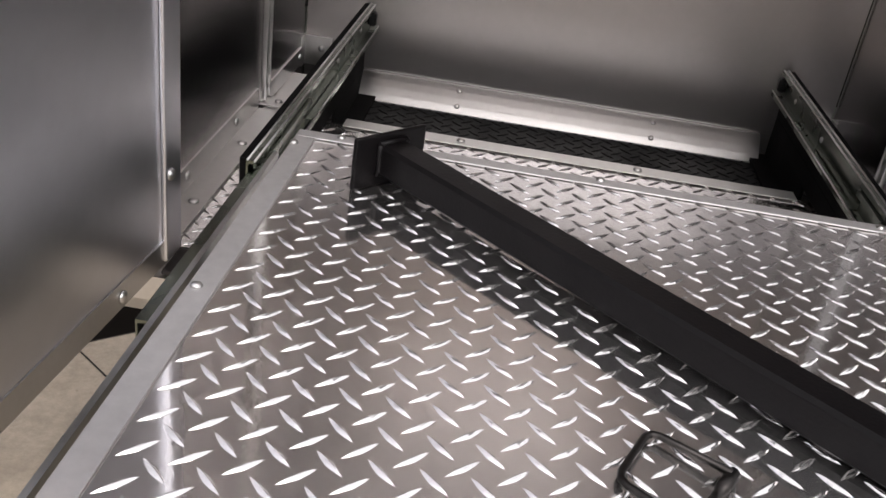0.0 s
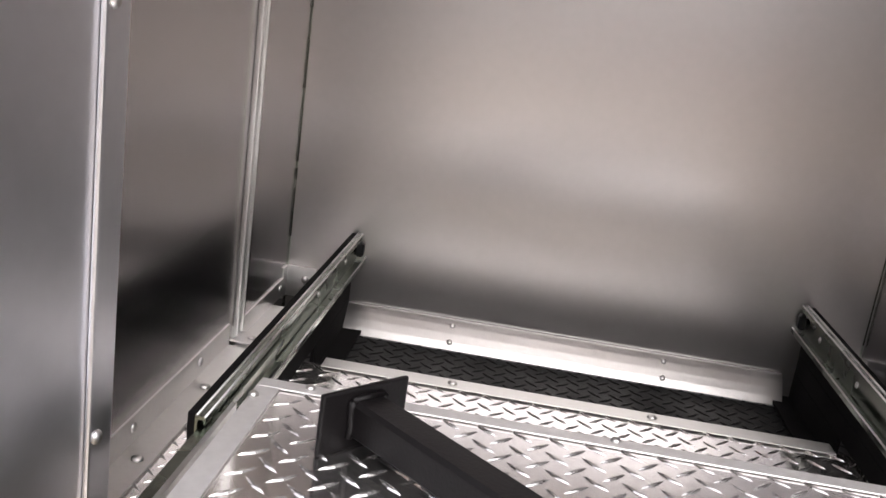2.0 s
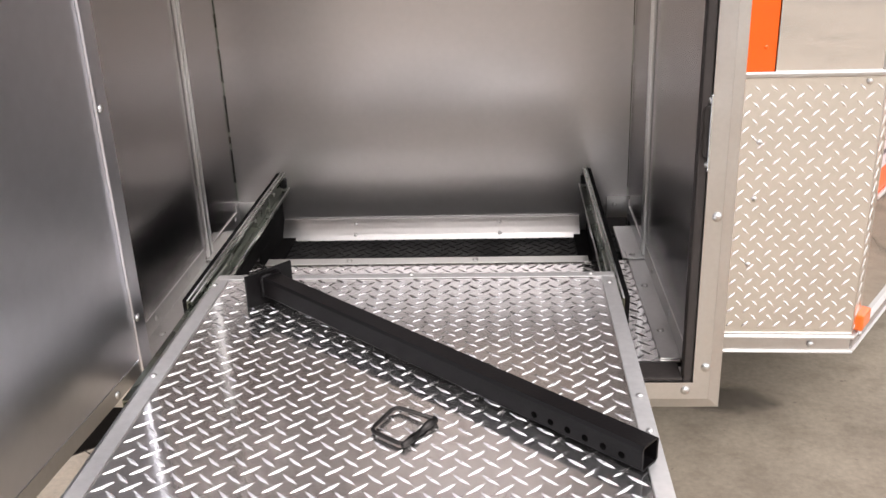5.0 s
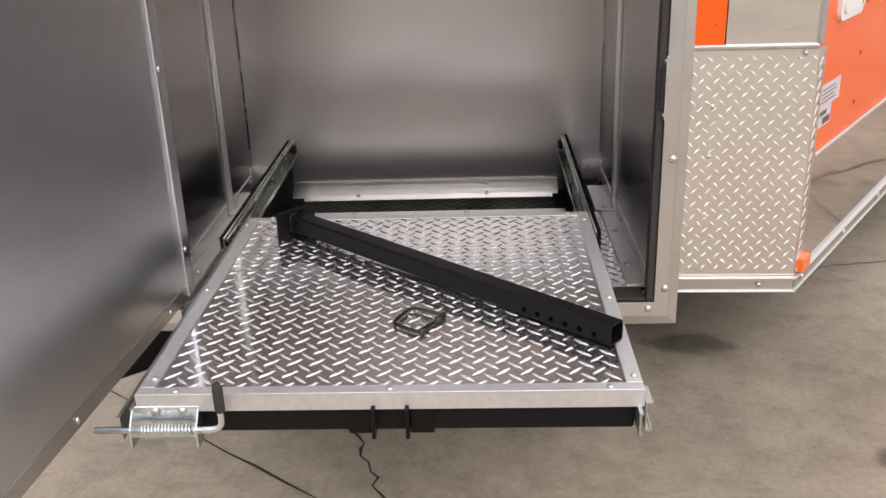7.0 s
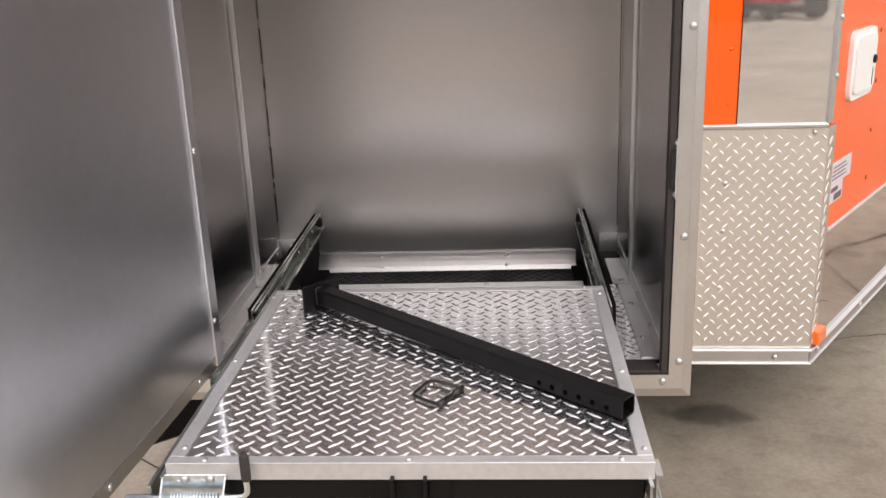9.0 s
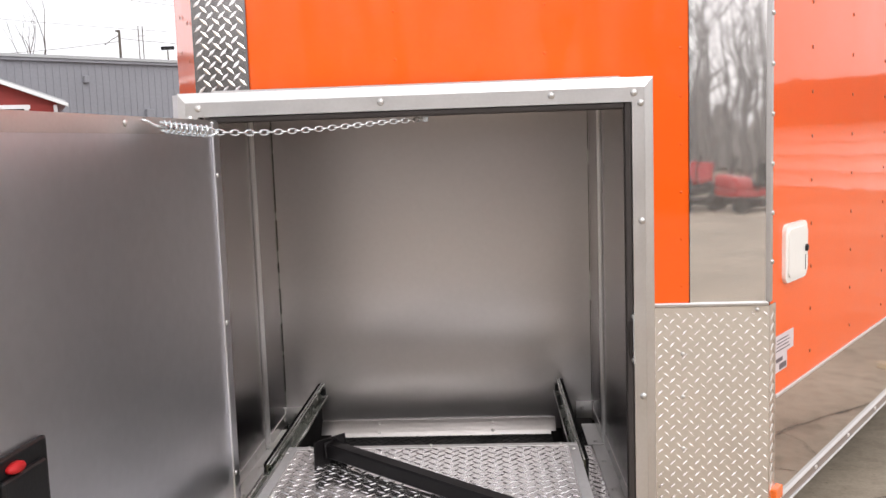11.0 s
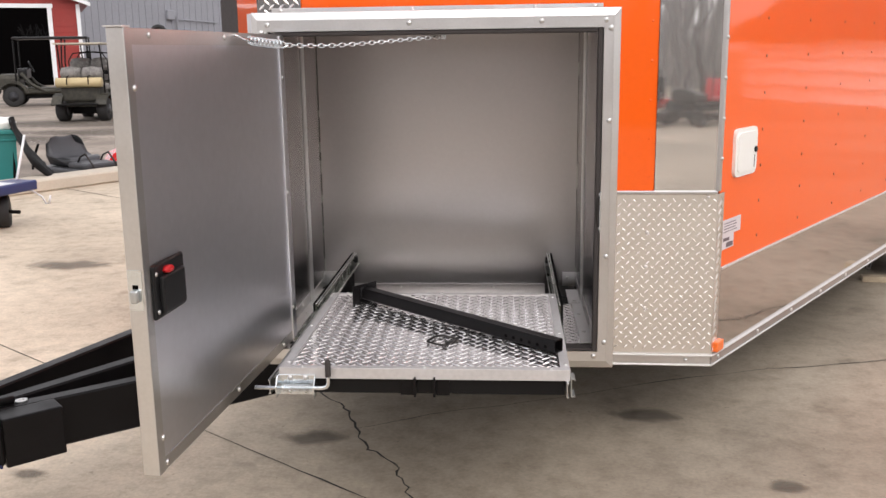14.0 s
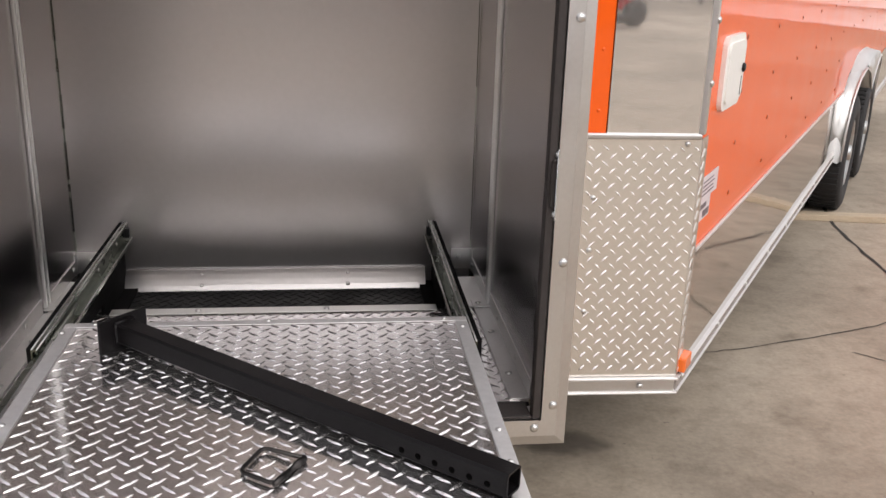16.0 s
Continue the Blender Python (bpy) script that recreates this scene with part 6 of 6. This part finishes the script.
# poles, wires and trees on the skyline
for x, y, hh, r in ((-37.4, 89.6, 13.7, 0.13), (-35.72, 90.29, 14.1, 0.05), (-35.35, 90.43, 14.1, 0.05)):
    t = thing("utility_pole", at((x, y, 0)), "weathered timber utility pole with wires", "utility pole", "utility poles")
    bm = B()
    sweep(bm, [(x, y, 0), (x, y, hh)], r, 8)
    part("post", bm, WOODEN_POLE, t)
    if r > 0.1:
        bm = B()
        sweep(bm, [(x + 0.05, y, hh - 0.15), (x - 0.35, y, hh - 0.05)], 0.10, 8)
        part("transformer", bm, WOODEN_POLE, t)
        bm = B()
        sweep(bm, [(x, y, hh - 0.5), (x - 0.8, y, hh - 0.9), (x - 1.6, y, hh - 1.4)], 0.04, 5)
        part("strut", bm, WOODEN_POLE, t)
    else:
        part("crossarm", box(B(), x - 0.2, x + 0.2, y - 0.03, y + 0.03, hh - 1.0, hh - 0.95), WOODEN_POLE, t)
wires = thing("overhead_wires", at((-37, 89, 0)), "thin grey overhead wires crossing the sky", "wires")
for z0, z1 in ((18.5, 17.3), (18.2, 16.2), (17.8, 15.8), (19.1, 18.1), (14.5, 13.3)):
    p, q = Vector((-45.46, 85.9, z0)), Vector((-29.8, 92.36, z1))
    p, q = p + (p - q) * 1.2, q + (q - p) * 1.2
    bm = B()
    sweep(bm, [p.lerp(q, k / 16) - Vector((0, 0, 0.5 * (4 * (k / 16) * (1 - k / 16) - 0.9))) for k in range(17)], 0.016, 4)
    part("wire", bm, WOODEN_POLE, wires)
for p, q, sag in (((-37.4, 89.6, 12.6), (-58.0, 79.5, 11.0), 0.5), ((-37.4, 89.6, 12.9), (-20.0, 96.5, 12.2), 0.4)):
    bm, p, q = B(), Vector(p), Vector(q)
    sweep(bm, [p.lerp(q, k / 12) - Vector((0, 0, sag * 4 * (k / 12) * (1 - k / 12))) for k in range(13)], 0.022, 4)
    part("wire", bm, WOODEN_POLE, wires)
sg = thing("roof_sign", at((-33.18, 91.23, 0)), "small dark sign board on a post above the roof", "sign")
part("post", box(B(), -33.23, -33.13, 91.18, 91.28, 0, 11.8), WOODEN_POLE, sg)
part("board", box(B(), -33.85, -32.5, 91.2, 91.28, 11.75, 12.1), BLACK_PLASTIC, sg)
tree(-44.1, 86.6, 21.0, 3, 0.5, 3, 0.42)
for k, (x, y, hh) in enumerate(((-49, 84, 13.5), (-52, 82, 14), (-47.5, 92, 12.5))):
    tree(x, y, hh, 20 + k, 0.5, 5, 0.2)

# the whole yard beyond lies a little further round
swing = Matrix.Translation((0.36, -3.0, 0)) @ Matrix.Rotation(radians(0.7), 4, "Z") @ Matrix.Translation((-0.36, 3.0, 0))
YARD_THINGS = ("tree", "warehouse", "barn", "utility_cart", "golf_cart", "stripped_mower", "kerb", "rear_yard", "wheeled_bin", "tarpaulin_bundle", "flat_cart", "scrap_rack", "utility_pole", "overhead_wires", "roof_sign")
for ob in list(scene.objects):
    if not ob.parent and ob.name.split(".")[0] in YARD_THINGS:
        ob.matrix_basis = swing @ ob.matrix_basis

# timber under the trailer's wheels
bm = box(B(), -0.25, 0.66, -0.04, 0.04, 0.0, 0.038, 0.003, Matrix.Translation((2.85, 3.455, 0)) @ Matrix.Rotation(radians(-7.5), 4, "Z"))
tagged(part("timber_plank", bm, WOOD), "sawn pine plank lying on the concrete by the tyre", "plank")

# ---- what stands behind the camera and to the side, seen in the polished sheets and the paint ----
M = Matrix.Translation((0, 16.3, 0))
low = thing("sales_building", M, "long low pale building with a dark roof and white rails", "building")
bm = box(B(), -6, 23.2, 0, 9, 0, 1.72)
bm.transform(M)
part("wall", bm, PALE_SIDING, low, "pale panelled wall")
bm = prism(B(), [(-6, 1.72), (23.6, 1.72), (23.4, 2.25), (21.8, 2.5), (20.9, 2.9), (20.4, 2.55), (19.9, 2.95), (18.6, 2.82), (-6, 2.85)], 9.4, at((0, -0.4, 0)))
bm.transform(M)
part("roof", bm, DARK_ROOF, low, "dark uneven roof edge")
for z in (0.05, 0.48, 0.92, 1.30, 1.66):
    bm = box(B(), -6, 23.2, -0.10, -0.03, z - 0.035, z + 0.035, 0.01)
    bm.transform(M)
    part("rail", bm, BRIGHT_WHITE, low, "white pipe rail")
for k in range(33):
    x = -6 + 0.86 * k
    if x < 19.2:
        bm = box(B(), x - 0.03, x + 0.03, -0.03, 0.002, 0, 1.70)
        bm.transform(M)
        part("post", bm, BRIGHT_WHITE, low, "white pipe post")
rnd = random.Random(11)
for k in range(6):
    tree(-6 + 4.1 * k + rnd.uniform(-1, 1), -27 + rnd.uniform(-4, 3), rnd.uniform(5.5, 7.0), 40 + k, 0.42, 5, rnd.uniform(0.10, 0.18))
for k in range(4):
    m = Matrix.Translation((1.45 + 1.22 * k, -16.2 + 0.2 * (k % 2), 0)) @ Matrix.Rotation(radians(12 + 14 * k), 4, "Z") @ Matrix.Scale(1.1, 4)
    if k % 2:
        mower(m, "red riding mower with a black seat", RED_PLASTIC, BLACK_PLASTIC)
    else:
        mower(m, "black riding mower with a red seat", BLACK_PLASTIC, RED_PLASTIC)
bm = B()
for k in range(340):
    x, y, hh, r = rnd.uniform(-26, 34), rnd.uniform(-35, -25), rnd.uniform(5.6, 8.4), rnd.uniform(0.04, 0.11)
    lean = rnd.uniform(-1.2, 1.2)
    sweep(bm, [(x, y, 0), (x + lean * 0.4, y, hh * 0.5), (x + lean, y, hh)], r, 4, False, [r, r * 0.7, r * 0.25])
    for q in range(9):
        t = rnd.uniform(0.25, 0.97)
        sweep(bm, [(x + lean * t, y, hh * t), (x + lean * t + rnd.uniform(-1.6, 1.6), y + rnd.uniform(-1, 1), hh * t + rnd.uniform(0.8, 2.4))], r * 0.4, 3, False, [r * 0.4, r * 0.12])
woods = part("bare_woods", bm, WOODS_BARK)
tagged(woods, "dense bare winter woods with grey trunks", "woods", kind="stuff")
bm = B()
for k in range(40):
    x = -30 + 1.7 * k
    sweep(bm, [(x, -36 + rnd.uniform(-1, 1), 0), (x + rnd.uniform(-1, 1), -36, rnd.uniform(2.0, 4.6))], 1.4, 7, True, [1.4, 0.25])
brush = part("undergrowth", bm, DRY_BRUSH)
tagged(brush, "pale dry winter undergrowth below the trees", "undergrowth", kind="stuff")
